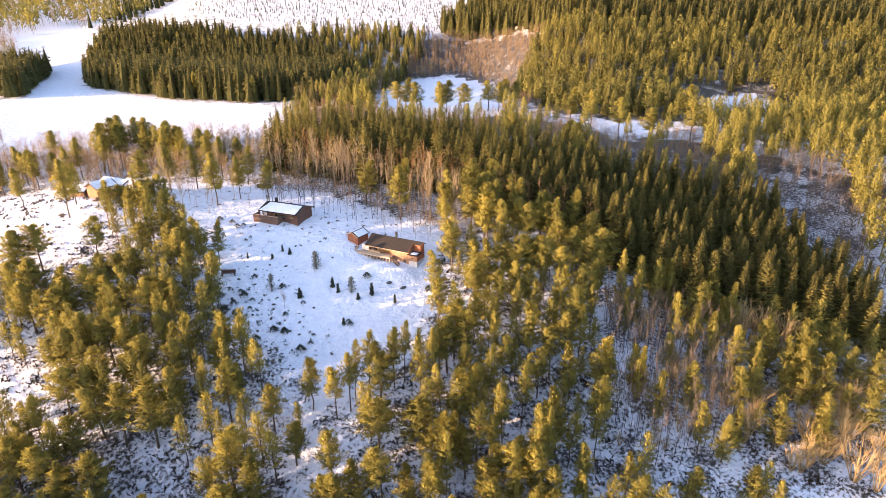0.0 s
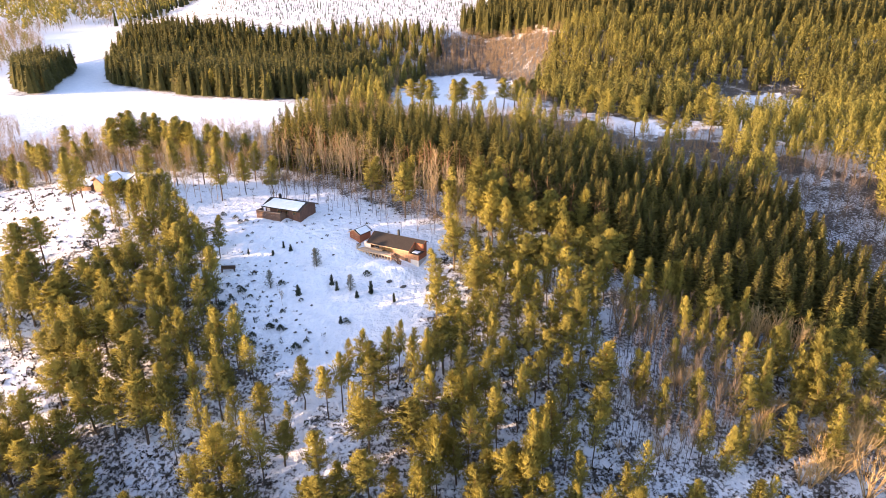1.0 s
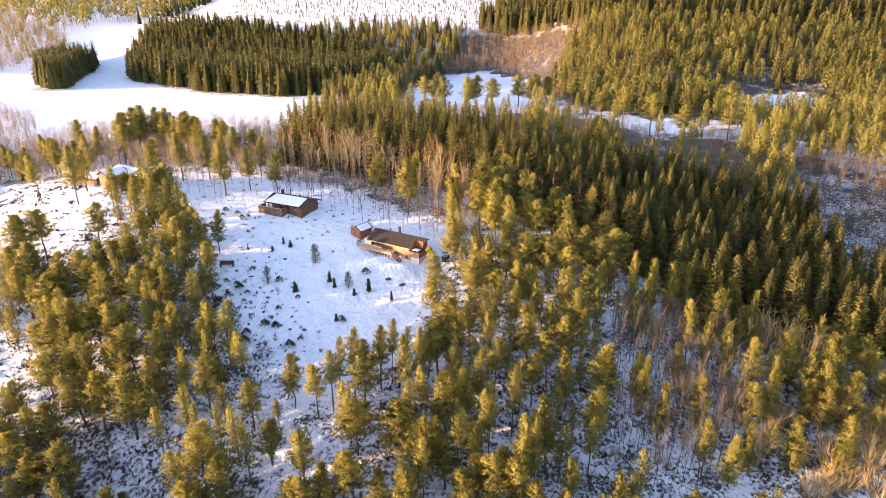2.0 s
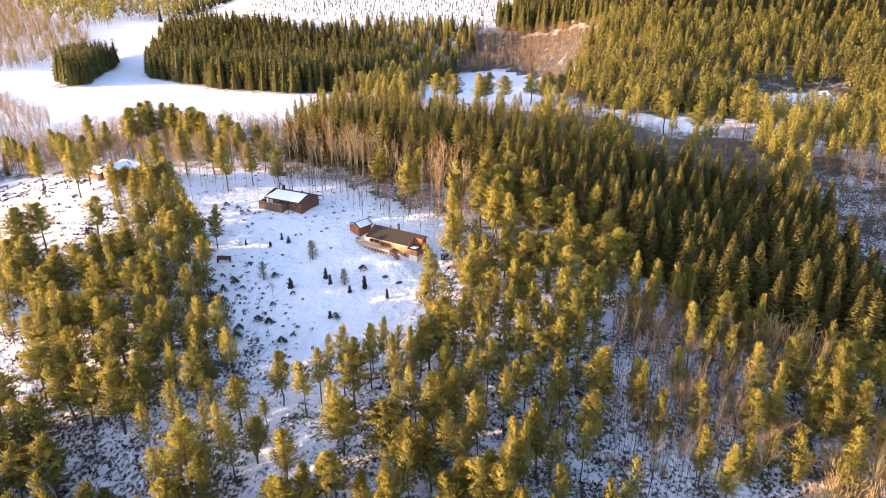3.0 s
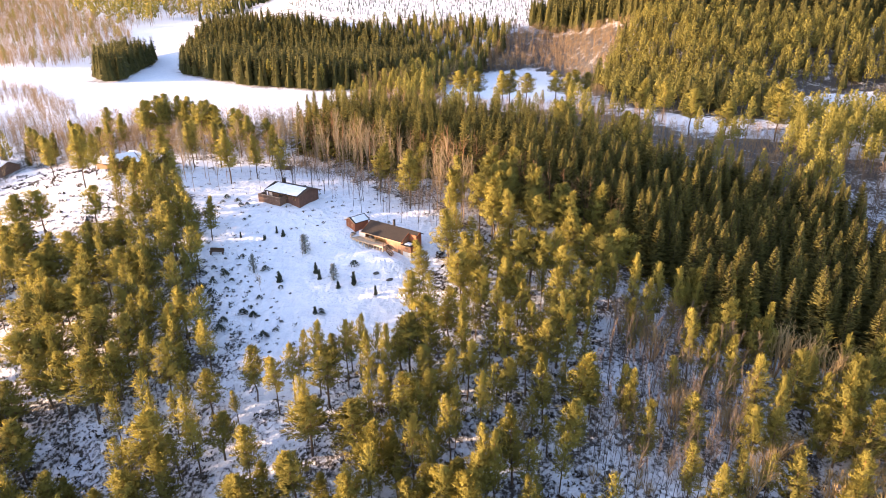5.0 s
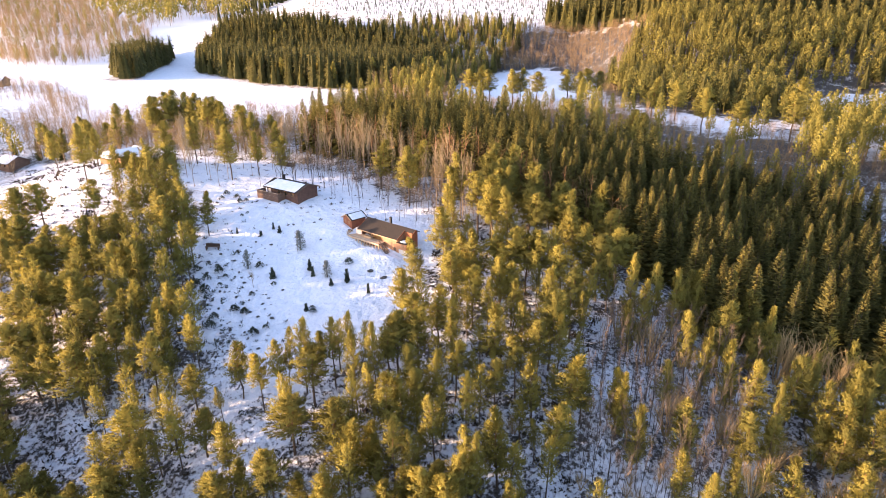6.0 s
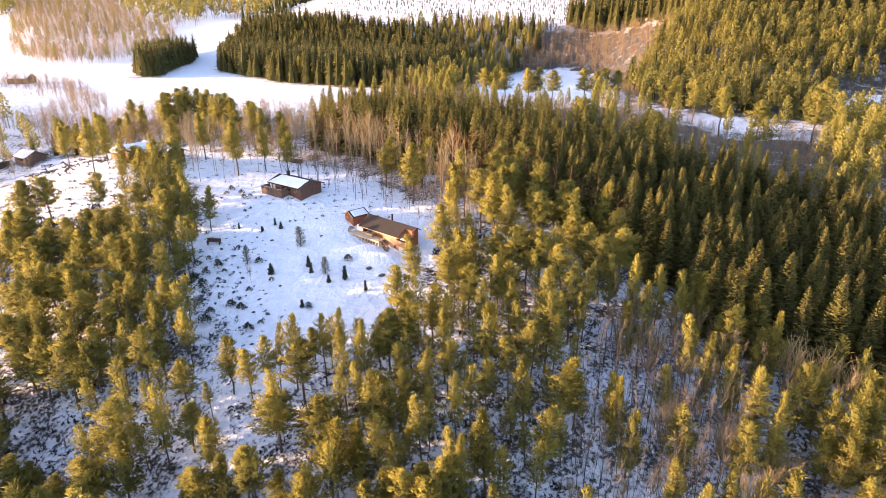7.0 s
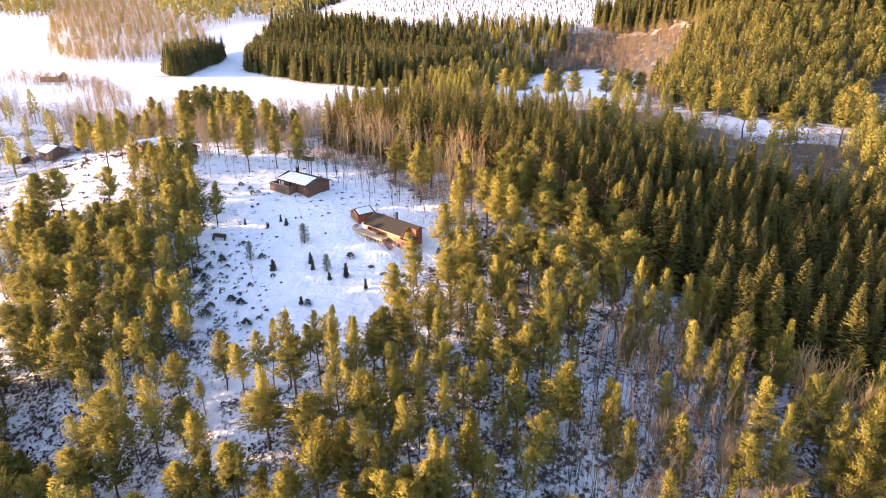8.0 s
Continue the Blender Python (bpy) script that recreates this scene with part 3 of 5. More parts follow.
def far_spruce(seed, tall=14.0, spread=1.8, boughs=70, core=5):
    """A spruce far off: a narrow cone, coloured dark for the shade within, under a shell of drooping sprays."""
    rng = np.random.default_rng(seed)
    out, tone, at, way, size, facing = [], [], [], [], [], []
    # inner cone: its low tone paints the shade between the boughs
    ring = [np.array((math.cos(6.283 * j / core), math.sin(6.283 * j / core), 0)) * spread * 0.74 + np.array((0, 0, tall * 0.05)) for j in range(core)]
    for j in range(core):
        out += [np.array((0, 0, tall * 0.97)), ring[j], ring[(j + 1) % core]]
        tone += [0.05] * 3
    for k in range(boughs):
        f = 0.06 + 0.9 * (k + rng.uniform()) / boughs
        a = 2.4 * k + rng.normal() * 0.4
        r = (spread * (1 - f) ** 0.72 + 0.12) * rng.uniform(0.75, 1.2)
        o = np.array((math.cos(a), math.sin(a), 0))
        at.append(np.array((0, 0, tall * (f + 0.03))) + o * r * 0.5), way.append(o + np.array((0, 0, -0.8 + 0.9 * f))), size.append((r * 0.5 + 0.4) * (1.0 if boughs < 60 else rng.uniform(0.75, 1.1)))
        facing.append(o * 0.8 + np.array((0, 0, 0.6)))
    size = np.array(size)
    verts = np.concatenate([np.array(out), blades(at, way, size, size * (0.85 if boughs < 60 else 0.62), rng, np.array(facing))])
    verts, soft = outward(verts, 0.75, 0.2)
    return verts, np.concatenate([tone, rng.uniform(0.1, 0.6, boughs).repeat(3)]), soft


def far_pine(seed, tall=13.0, spread=1.8, tufts=110, low=0.36, big=1.0):
    """A pine far off: a ragged oval crown of outward tufts on a bare trunk."""
    rng = np.random.default_rng(seed)
    at, way, size, facing, tone = [], [], [], [], []
    for i in range(tufts):
        f = ((i + rng.uniform()) / tufts) ** 0.92
        a = 2.4 * i + rng.normal() * 0.5
        r = spread * (1 - f) ** 0.55 * min(1.0, 0.6 + 1.6 * f) * rng.uniform(0.45, 1.1) * (1 + 0.2 * math.cos(a + seed))
        o = np.array((math.cos(a), math.sin(a), 0))
        at.append(o * r * 0.8 + np.array((0, 0, tall * (low + (1 - low) * 0.95 * f) - 0.3)))
        way.append(o * 0.5 + np.array((0, 0, 0.6)) + rng.normal(size=3) * 0.4), facing.append(o + np.array((0, 0, 0.6)))
        size.append(big * (0.6 + 0.5 * (1 - f)) * rng.uniform(0.8, 1.35)), tone.append(0.15 + 0.45 * rng.uniform() + 0.25 * math.sin(f * 17 + a) ** 2)
    size = np.array(size)
    verts = np.concatenate([blades(at, way, size, size * 0.62, rng, np.array(facing)), stick((0, 0, -0.5), (0, 0, tall * 0.85), 0.15, 0.05, 3)])
    verts, soft = outward(verts)
    return verts, np.concatenate([np.array(tone).repeat(3), np.full(18, 0.02)]), soft


def far_bare(seed, tall=9.0, twigs=60, wide=0.5):
    rng = np.random.default_rng(seed)
    at, way, size = [], [], []
    for i in range(twigs):
        f = rng.uniform(0.15, 0.85)
        a = rng.uniform(0, 6.28)
        r = 0.13 * wide * tall * math.sqrt(rng.uniform()) * min(1.0, 2.2 * f)
        at.append(np.array((math.cos(a) * r, math.sin(a) * r, tall * f * 0.92)))
        way.append(np.array((math.cos(a) * wide, math.sin(a) * wide, 1.0)) + rng.normal(size=3) * 0.25)
        size.append(tall * rng.uniform(0.09, 0.22))
    verts = np.concatenate([blades(at, way, size, 0.075, rng), stick((0, 0, -0.3), (0, 0, tall * 0.85), 0.08, 0.02, 3)])
    return verts, np.concatenate([rng.uniform(0.2, 0.8, len(at)).repeat(3), np.full(18, 0.5)])


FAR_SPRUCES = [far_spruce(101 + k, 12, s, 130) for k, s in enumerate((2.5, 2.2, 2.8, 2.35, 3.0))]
FAR_PINES = [far_pine(121 + k, 12, s, 165, 0.32, 0.85) for k, s in enumerate((2.3, 2.0, 2.7, 2.4))]
MID_PINES = [far_pine(161 + k, 12.5, s, 380, 0.36, 0.62) for k, s in enumerate((2.3, 2.0, 2.7, 2.2))]
HILL_PINES = [far_pine(131 + k, 13, s, 34, 0.34, 2.0) for k, s in enumerate((2.2, 2.0, 2.5))]
HILL_SPRUCES = [far_spruce(151 + k, 14, s, 26, 4) for k, s in enumerate((2.0, 1.7, 2.3))]
STUMPS = [far_spruce(156 + k, 14, s, 9, 3) for k, s in enumerate((2.0, 2.4))]
FAR_BARES = [far_bare(141 + k, 9.0, 100, w) for k, w in enumerate((0.5, 0.9, 1.3))]


# ---- single trees: x, y, height, crown width ----
PINES_WEST = [(-58.7, 79.3, 10.3, 4.7), (-55.6, 79.7, 10.3, 4.6), (-60.8, 85.5, 11.2, 5.4), (-63.5, 86, 8.8, 5.6), (-56.2, 89.4, 11.2, 4.8), (-60.5, 90.4, 10, 6.1), (-67.2, 94.2, 10.8, 5.8), (-73.1, 96, 10.8, 5.5), (-59.3, 97.4, 10.8, 4), (-62, 97.6, 10.8, 4), (-66.7, 97.7, 10.3, 4.7), (-69.9, 99.5, 10.4, 4.2), (-64.9, 100.2, 10.8, 4.2), (-74.5, 100.8, 11.3, 5), (-78.7, 101.1, 10, 6.4), (-64.5, 105, 9.2, 4.6), (-61.2, 105.2, 9.2, 4.2), (-58.2, 105.4, 10, 4.5), (-81.4, 106.7, 12, 5.3), (-78.7, 109.6, 10.8, 5.9), (-68.7, 112, 10.8, 4.1), (-59.4, 112.3, 10, 4.3), (-68.4, 124, 8.8, 5.4), (-64.2, 124.6, 10.4, 5.3)]
PINES_WEST_UPPER = [(-60.5, 127.2, 11.2, 4)]
PINES_WEST_EDGE = [(-48.7, 66.6, 11.2, 6.1), (-48.8, 75.8, 11.6, 4.4), (-44, 76, 12.8, 5.6), (-52.6, 77.1, 10.8, 4.5), (-42.3, 79.5, 10.8, 4.3), (-54.7, 82.3, 10.8, 4.7), (-49.9, 82.7, 9.3, 3.5), (-43.4, 83.7, 11.2, 3.9), (-48.2, 85.1, 10.8, 4.5), (-51.8, 87.2, 12, 3.6), (-42.7, 88.3, 11.2, 3), (-51.1, 89.2, 10.3, 3.7), (-47.2, 90.2, 10.3, 3.9), (-52.3, 96.3, 11.2, 6), (-49.6, 97.4, 10.3, 3.8), (-48.3, 99.1, 11.2, 4.9), (-42.4, 100.3, 9.3, 2.6), (-47.9, 106, 11.2, 3.4), (-43.9, 106.4, 9.2, 3.3), (-51, 111, 10.8, 4.1), (-53.9, 112.1, 10.8, 4.8), (-48.5, 114.4, 10.8, 3.8), (-45.9, 115.2, 9.8, 2.8)]
PINES_SOUTHWEST = [(-28, 54.5, 10.3, 3.1), (-31.4, 58.8, 10.3, 3.7), (-32.8, 61, 8.3, 2.5), (-39.3, 61.2, 10, 4.4), (-28.8, 61.8, 10.3, 3.8), (-37.6, 62, 8.3, 3.1), (-29.4, 63.8, 8.3, 3), (-25.3, 64, 11.6, 3.6), (-30.2, 69, 12.8, 5.4), (-21.9, 72.6, 8.4, 3.3), (-22.1, 77.5, 6.3, 1.4), (-26.3, 77.8, 8.8, 3.1), (-37.1, 78.9, 12.8, 2.6), (-33.4, 79.3, 12.4, 3.6), (-20.9, 81.1, 10, 2.8), (-32.7, 81.9, 8.8, 2.9), (-37.3, 86.1, 11.6, 3.8), (-36.3, 89.4, 10.8, 2.9)]
PINES_SOUTH = [(-17, 58.8, 9.3, 2.7), (-14.2, 63.8, 9.3, 2.8), (-11.7, 64.6, 9.6, 3.4), (-4.5, 65, 8.3, 2.9), (-16.4, 65.3, 7.2, 3.5), (-8.4, 65.8, 10.8, 3.3), (-9.8, 66.8, 9.3, 2.6), (-15.9, 68.2, 10.8, 2.9), (-9.7, 74.2, 10, 7.1), (-16.8, 79.8, 10, 2.5), (-14.8, 81.1, 11.2, 2.7), (-9.9, 81.8, 10, 4.6), (-14.2, 83.1, 11.2, 1.9), (-12, 83.9, 12.8, 2.8), (-8.1, 85.4, 12.4, 2.5), (-6.5, 86.5, 12, 2), (-11.4, 88.8, 6.3, 2.3)]
PINES_MIDDLE = [(2.2, 60.7, 9.3, 2.8), (-1.1, 65.3, 9.3, 3.2), (5.8, 65.3, 9.3, 3), (-0.5, 69.9, 11.6, 3.5), (3.3, 70.2, 9.3, 3.3), (4.8, 72.1, 13.6, 3), (1.3, 72.8, 9.3, 2.9), (-3.5, 74.2, 10.8, 5.7), (2.4, 77.4, 12.8, 3.7), (4.3, 78.2, 12, 2.9), (-0.4, 80.1, 10.8, 2.2), (5.3, 81.8, 10.3, 3.3), (-3.5, 82, 13.6, 2.5), (-1.4, 84.4, 13.2, 2.3), (3.5, 85, 10.3, 3.4), (-0.9, 87.9, 10.3, 3), (0.7, 88.7, 11.3, 4.2), (3.5, 89.5, 11.3, 3.4), (1.9, 91.3, 12, 3.8), (5.2, 94.4, 11.2, 3.1), (-0.9, 96.3, 11.6, 3.2), (-1, 107.2, 10, 3.1), (1.8, 115.2, 11.2, 4.1)]
PINES_SOUTHEAST = [(14.5, 62.1, 8.3, 2.6), (7.1, 62.4, 9.3, 2.9), (12.5, 63.4, 8.3, 2.6), (9.8, 64.1, 9.3, 2.4), (15.3, 65.1, 9.3, 2.6), (12.9, 66, 11.6, 3.3), (10, 67.5, 10.8, 3.3), (12.6, 67.6, 9.3, 2.3), (7.3, 67.8, 9.3, 3), (13.8, 69.7, 11.2, 3), (15.4, 71, 14, 2.1), (10.3, 71.2, 9.3, 3), (7.6, 71.3, 11.6, 2.3), (14.3, 72.2, 14, 2.6), (7.2, 74.6, 8.8, 2.1), (9.2, 76.1, 12.8, 2.7), (12.5, 80.1, 13.6, 2.3), (7.4, 83.5, 11.6, 2.6), (15.6, 84.9, 10.3, 2.6), (9.8, 86.2, 10.3, 2.9), (8.8, 88.9, 12.4, 2.3), (14.7, 90.3, 12.8, 3.3), (7.9, 92.6, 12.4, 2.4), (13, 94.8, 13.2, 2.4)]
PINES_SOUTHEAST_UPPER = [(16.6, 98.3, 11.2, 2.7), (9.9, 99.8, 11.3, 3.3), (15.8, 102.2, 11.2, 3.1), (6.1, 103, 11.2, 4.2), (13.7, 103.6, 11.3, 3.4), (9.1, 107.4, 12.3, 3.5), (11.6, 108.9, 10.8, 4.4), (7.1, 109.7, 10.8, 3.9), (15.1, 110.5, 12.3, 3.9)]
PINES_SLOPE = [(26.6, 63.4, 10.3, 3), (18.1, 65.3, 8.3, 1.8), (19.6, 65.3, 8.3, 2), (25.8, 66.8, 9.8, 2.4), (20, 67.3, 10.8, 2.3), (17.4, 76, 12.8, 3.6), (24.1, 79.4, 12, 3.3), (20.9, 84.6, 11.6, 2.9), (25.2, 85.9, 12, 3.9), (27.3, 86.2, 9.3, 2.7), (18.1, 88.4, 10.3, 2.8), (20.9, 90.2, 11.6, 3.4), (18.5, 92.3, 12.8, 2.9), (23.9, 92.4, 11.6, 2.4), (22.4, 93.9, 13.6, 3.9), (26.8, 97.9, 11.2, 2.2), (21.9, 100.2, 13.2, 3.1), (25.2, 100.6, 13.2, 3.8), (27.3, 102.8, 13.2, 2.3), (23.3, 108, 12.3, 3.5), (17.3, 110.4, 11.2, 4.5), (19.5, 110.9, 12.3, 4), (26.6, 116, 12, 4.2)]
PINES_EAST = [(44.9, 63, 9.3, 2.5), (42.6, 64.3, 9.8, 3.7), (34, 65.3, 9.3, 3.5), (42.3, 73.9, 9.2, 3.3), (39.2, 75.5, 10.4, 2.8), (45.2, 76.4, 8.8, 2.6), (34.2, 80.9, 10.4, 3.6), (47.5, 82.2, 10, 4.7), (40.7, 82.9, 10, 4.6), (32.1, 85, 10.8, 2.6), (32.1, 87, 9.3, 3.3), (38.8, 90.4, 8.8, 2.8), (47.2, 92.5, 12, 3.1), (44, 94.2, 12.4, 2.7), (42.1, 96.3, 12.8, 3.1), (33.9, 100, 10.3, 2.8), (35.7, 101.6, 12.8, 3.2), (47.4, 101.7, 12.4, 5), (34.3, 106.5, 14, 2.7), (41.2, 106.5, 13.2, 3), (38.3, 107.2, 12.8, 3.2), (44.5, 108.6, 12.4, 2.8), (43.4, 109.6, 11.6, 2.9), (31.1, 110.2, 11.3, 3.4)]
PINES_EAST_UPPER = [(29.4, 112.8, 12.8, 4.3), (32.4, 116.7, 12.4, 5.3)]
PINES_FAR_EAST = [(56.8, 74.7, 8.3, 3.4), (51.2, 76, 10, 3.9), (59, 77.5, 9.6, 3.8), (66.2, 78.4, 11.3, 5.6), (65.1, 81.1, 8.3, 3.1), (50.9, 83.6, 9.2, 2.8), (59, 84.3, 9.6, 4.1), (62.4, 85, 11.2, 4.4), (56.7, 85.5, 8.8, 2.7), (51.7, 86.7, 11.6, 2.5), (72.7, 87.2, 10.3, 4.2), (59.9, 87.4, 12, 4.8), (69.5, 87.7, 10.3, 3.9), (58, 88.3, 11.6, 2.9), (49.8, 89.3, 12, 4.1), (63.1, 89.7, 11.2, 3.4), (62.3, 92, 12.3, 3.8), (55, 92.1, 12.4, 4.6), (58, 93.4, 10.3, 3.4), (65.2, 94.1, 11.3, 3.3), (68.7, 94.2, 11.3, 4.5), (64.6, 95.4, 10.3, 3), (51.6, 99.8, 10.3, 3.3), (53.7, 100.9, 13.2, 2.9)]
PINES_FAR_EAST_UPPER = [(52.9, 108.3, 11.3, 3.7), (49.2, 109.6, 13.6, 3.3)]
PINES_GLADE = [(-60.8, 74.7, 10.3, 3.6), (-61.4, 72.4, 9.3, 3.4), (-56.4, 67.8, 10.3, 4.4), (-53, 65.2, 9.3, 4.4), (-60.7, 68.6, 10.3, 4.6), (-53.9, 72.2, 10.3, 4.0), (-58.7, 64.1, 8.3, 3.6)]
PINES_CREST = [(-53.6, 138.4, 13.4), (-51.6, 156.4, 11.2), (-96.6, 169.8, 14.6), (-96.9, 175.7, 14.6), (-95.1, 178.7, 14.6), (-88.5, 175.1, 14.6), (-83.4, 170.5, 13.4), (-77.6, 168.1, 14.6), (-71.9, 166.5, 13.4), (-63.8, 163.2, 13.4), (-60.0, 161.7, 12.3), (-80.7, 124.9, 13.4), (-9.9, 134.4, 13.4), (-50.0, 144.6, 11.2), (-42.1, 140.8, 11.2), (-96.1, 133.1, 10.1), (-82.3, 130.7, 10.1), (-73.2, 156.6, 11.2)]
PINES_CREST += [(-98, 173, 14), (-92, 171, 14.5), (-86, 178, 14), (-80, 175, 13.5), (-101, 166, 12), (-75, 172, 13), (-68, 169, 12.5), (-110, 160, 11), (-56, 164, 11)]
HAND_PLACED = PINES_GLADE + PINES_WEST + PINES_WEST_UPPER + PINES_WEST_EDGE + PINES_SOUTHWEST + PINES_SOUTH + PINES_MIDDLE + PINES_SOUTHEAST + PINES_SOUTHEAST_UPPER + PINES_SLOPE + PINES_EAST + PINES_EAST_UPPER + PINES_FAR_EAST + PINES_FAR_EAST_UPPER + [(x, y, tall, 0.31 * tall) for x, y, tall in PINES_CREST]
rng_trees = random.Random(5)
PINE_LABELS = ("scots pine with an olive sunlit crown and bare trunk", "slender scots pine with a thin crown in snow", "broad scots pine with a dense olive crown")


def plant_pine(x, y, tall, across, label="", group="pines on the hillside"):
    """One pine of that height and crown width; its build follows from the two."""
    kind = 1 if across < 0.25 * tall else 2 if across > 0.44 * tall else 0
    open_ground = x > 30 and y < 112
    meshes = rng_trees.choice(FULL_PINES if open_ground else (PINES, SLIM_PINES, BROAD_PINES)[kind])
    plant("pine_tree", meshes, float(x), float(y), tall / 12.0, rng_trees.uniform(0, 6.28), label or PINE_LABELS[kind], "pine tree", group, (1.12 if open_ground else 1.42 if x > -30 else 1.22) * min(across, 0.42 * tall) / 3.5 * 12.0 / tall, 2.0)


for x, y, tall, across in HAND_PLACED:
    plant_pine(x, y, tall, across)

# more pines between and beyond them
GLADE = [(50, 71), (66, 71), (80, 94), (72, 94), (62, 86), (53, 79)]
WEST_WOOD = [(-110, 62), (-110, 112), (-84, 114), (-70, 122), (-52, 118), (-44, 107), (-34, 92), (-27, 80), (-22, 66), (-24, 52), (-60, 46)]
EAST_WOOD = [(-14, 50), (-12, 84), (-2, 96), (0, 128), (8, 136), (24, 131), (34, 120), (30, 106), (26, 90), (28, 74), (40, 70), (70, 66), (90, 84), (74, 104), (58, 107), (52, 98), (46, 76), (56, 56), (20, 48)]
PLANTATION_FRONT = [(-1, 131), (6, 146), (14, 137), (27, 131), (35, 120), (31, 112), (20, 118), (6, 122)]
for x, y in apart_from(scatter(PLANTATION_FRONT, 4.6, 27), HAND_PLACED, 2.4):
    plant_pine(x, y, rng_trees.uniform(11.5, 14.5), rng_trees.uniform(3.2, 4.6), "tall scots pine in front of the spruces")
WEST_GAP = [(-125, 48), (-125, 76), (-84, 90), (-72, 80), (-80, 66)]
WEST_EDGE = [(-66, 84), (-62, 104), (-56, 116), (-47, 114), (-44, 106), (-37, 94), (-31, 84), (-36, 76), (-50, 76)]
# wood added mostly below the view, to cast shade up the hillside
SHADE_WOOD = [(-112, 20), (-112, 46), (-80, 62), (-62, 56), (-24, 58), (-14, 50), (56, 56), (56, 24), (0, 4), (-60, 4)]
fill = np.concatenate([scatter(WEST_WOOD, 3.9, 1, (CLEARING, KNOLL, SUNNY_GLADE, TONGUE, LOW_GLADE, WEST_GAP)), scatter(EAST_WOOD, 4.9, 2, (CLEARING, ALDERS, GLADE, TONGUE))])
KNOLL_FOOT = [(-71, 117), (-71, 126), (-61, 131), (-55, 124), (-53, 117)]
edge_fill = apart_from(np.concatenate([scatter(WEST_EDGE, 3.7, 71), scatter(KNOLL_FOOT, 3.4, 74)]), HAND_PLACED, 1.9)
fill = apart_from(fill[((fill[:, 0] > -62) | (fill[:, 1] < 103)) & ~inside(WEST_EDGE, fill[:, 0], fill[:, 1])], HAND_PLACED, 2.2)
fill = fill[~inside(PLANTATION_FRONT, fill[:, 0], fill[:, 1]) & ((fill[:, 0] < 30) | (fill[:, 1] > 100) | (np.arange(len(fill)) % 4 == 0))]


def whole_tree(meshes):
    """Trunk and crown as one set of triangles."""
    out = []
    for me in meshes:
        verts = np.empty(len(me.vertices) * 3, np.float32)
        me.vertices.foreach_get("co", verts)
        tone = np.empty(len(me.vertices), np.float32)
        me.attributes["tone"].data.foreach_get("value", tone)
        out.append((verts.reshape(-1, 3), tone) if me is meshes[0] else (verts.reshape(-1, 3), tone, outward(verts.reshape(-1, 3))[1]))
    return out


def mixed_wood(name, points, variants, low, high, label, crown_mat, bark_mat, seed):
    """An uncounted wood with crowns and trunks."""
    made = [whole_tree(v) for v in variants]
    wood = forest(name, points, [m[1] for m in made], low, high, label, crown_mat, seed)
    trunks = forest(name + "_trunks", points, [m[0] for m in made], low, high, label.replace("wood", "wood trunks"), bark_mat, seed)
    return wood, trunks


mixed_wood("pine_wood", fill, LIGHT_PINES, 0.6, 0.92, "dense pine wood on the hillside", PINE, PINE_BARK, 30)
mixed_wood("edge_pine_wood", edge_fill, LIGHT_PINES, 0.78, 1.0, "dense pine wood beside the clearing", PINE, PINE_BARK, 79)
forest("south_pine_wood", scatter(SHADE_WOOD, 4.6, 77), MID_PINES, 0.75, 1.05, "pine wood added mostly out of view to shade the slope", PINE, 78)

# the spruce plantation
stand = scatter(PLANTATION, 3.15, 3)
stand = stand[np.argsort(stand[:, 1] - 0.25 * stand[:, 0])]
for x, y in stand[:300]:
    plant("spruce_tree", SPRUCES[rng_trees.randrange(len(SPRUCES))], float(x), float(y), rng_trees.uniform(0.85, 1.2), rng_trees.uniform(0, 6.28), "dark green spruce in a dense plantation", "spruce tree", "spruces of the plantation", rng_trees.uniform(0.9, 1.1))


forest("spruce_wood", stand[300:], [whole_tree(m)[1] for m in LIGHT_SPRUCES], 0.88, 1.22, "dense dark spruce plantation behind the clearing", SPRUCE, 31)

# far woods
block = scatter(SPRUCE_BLOCK, 3.7, 6, (FIELD,))
forest("block_birches", block[block[:, 1] < np.interp(block[:, 0], (-190, -124, -88, -58), (350, 305, 296, 306))][::2], FAR_BARES, 0.7, 1.2, "leafless birches before the spruce wood", BRUSH, 61)
forest("block_pines", block[::13] + 1.5, MID_PINES, 0.8, 1.15, "pines at the edge of the spruce wood", PINE, 65)
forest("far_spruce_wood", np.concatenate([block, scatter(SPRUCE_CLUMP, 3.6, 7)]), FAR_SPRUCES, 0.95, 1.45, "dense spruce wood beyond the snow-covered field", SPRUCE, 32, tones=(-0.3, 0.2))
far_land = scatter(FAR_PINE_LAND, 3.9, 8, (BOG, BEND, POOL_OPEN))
far_land = far_land[(far_land[:, 1] < 285) | (far_land[:, 0] < 120) | (np.sin(far_land[:, 0] * 0.09) * np.sin(far_land[:, 1] * 0.12 + far_land[:, 0] * 0.05) < 0.55)]
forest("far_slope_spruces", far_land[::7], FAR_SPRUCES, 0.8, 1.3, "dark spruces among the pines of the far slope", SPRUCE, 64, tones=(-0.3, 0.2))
forest("far_pine_wood", far_land[np.arange(len(far_land)) % 7 > 0], FAR_PINES, 0.72, 1.25, "olive pine forest on the far slope", PINE, 33, tones=(-0.35, 0.22))
RIVER_PINES = [(80, 178), (86, 158), (98, 120), (150, 112), (230, 120), (260, 215), (150, 250), (128, 254), (104, 254), (94, 236), (88, 208)]
river = scatter(RIVER_PINES, 4.4, 9, (BEND, POOL_OPEN, POCKET))
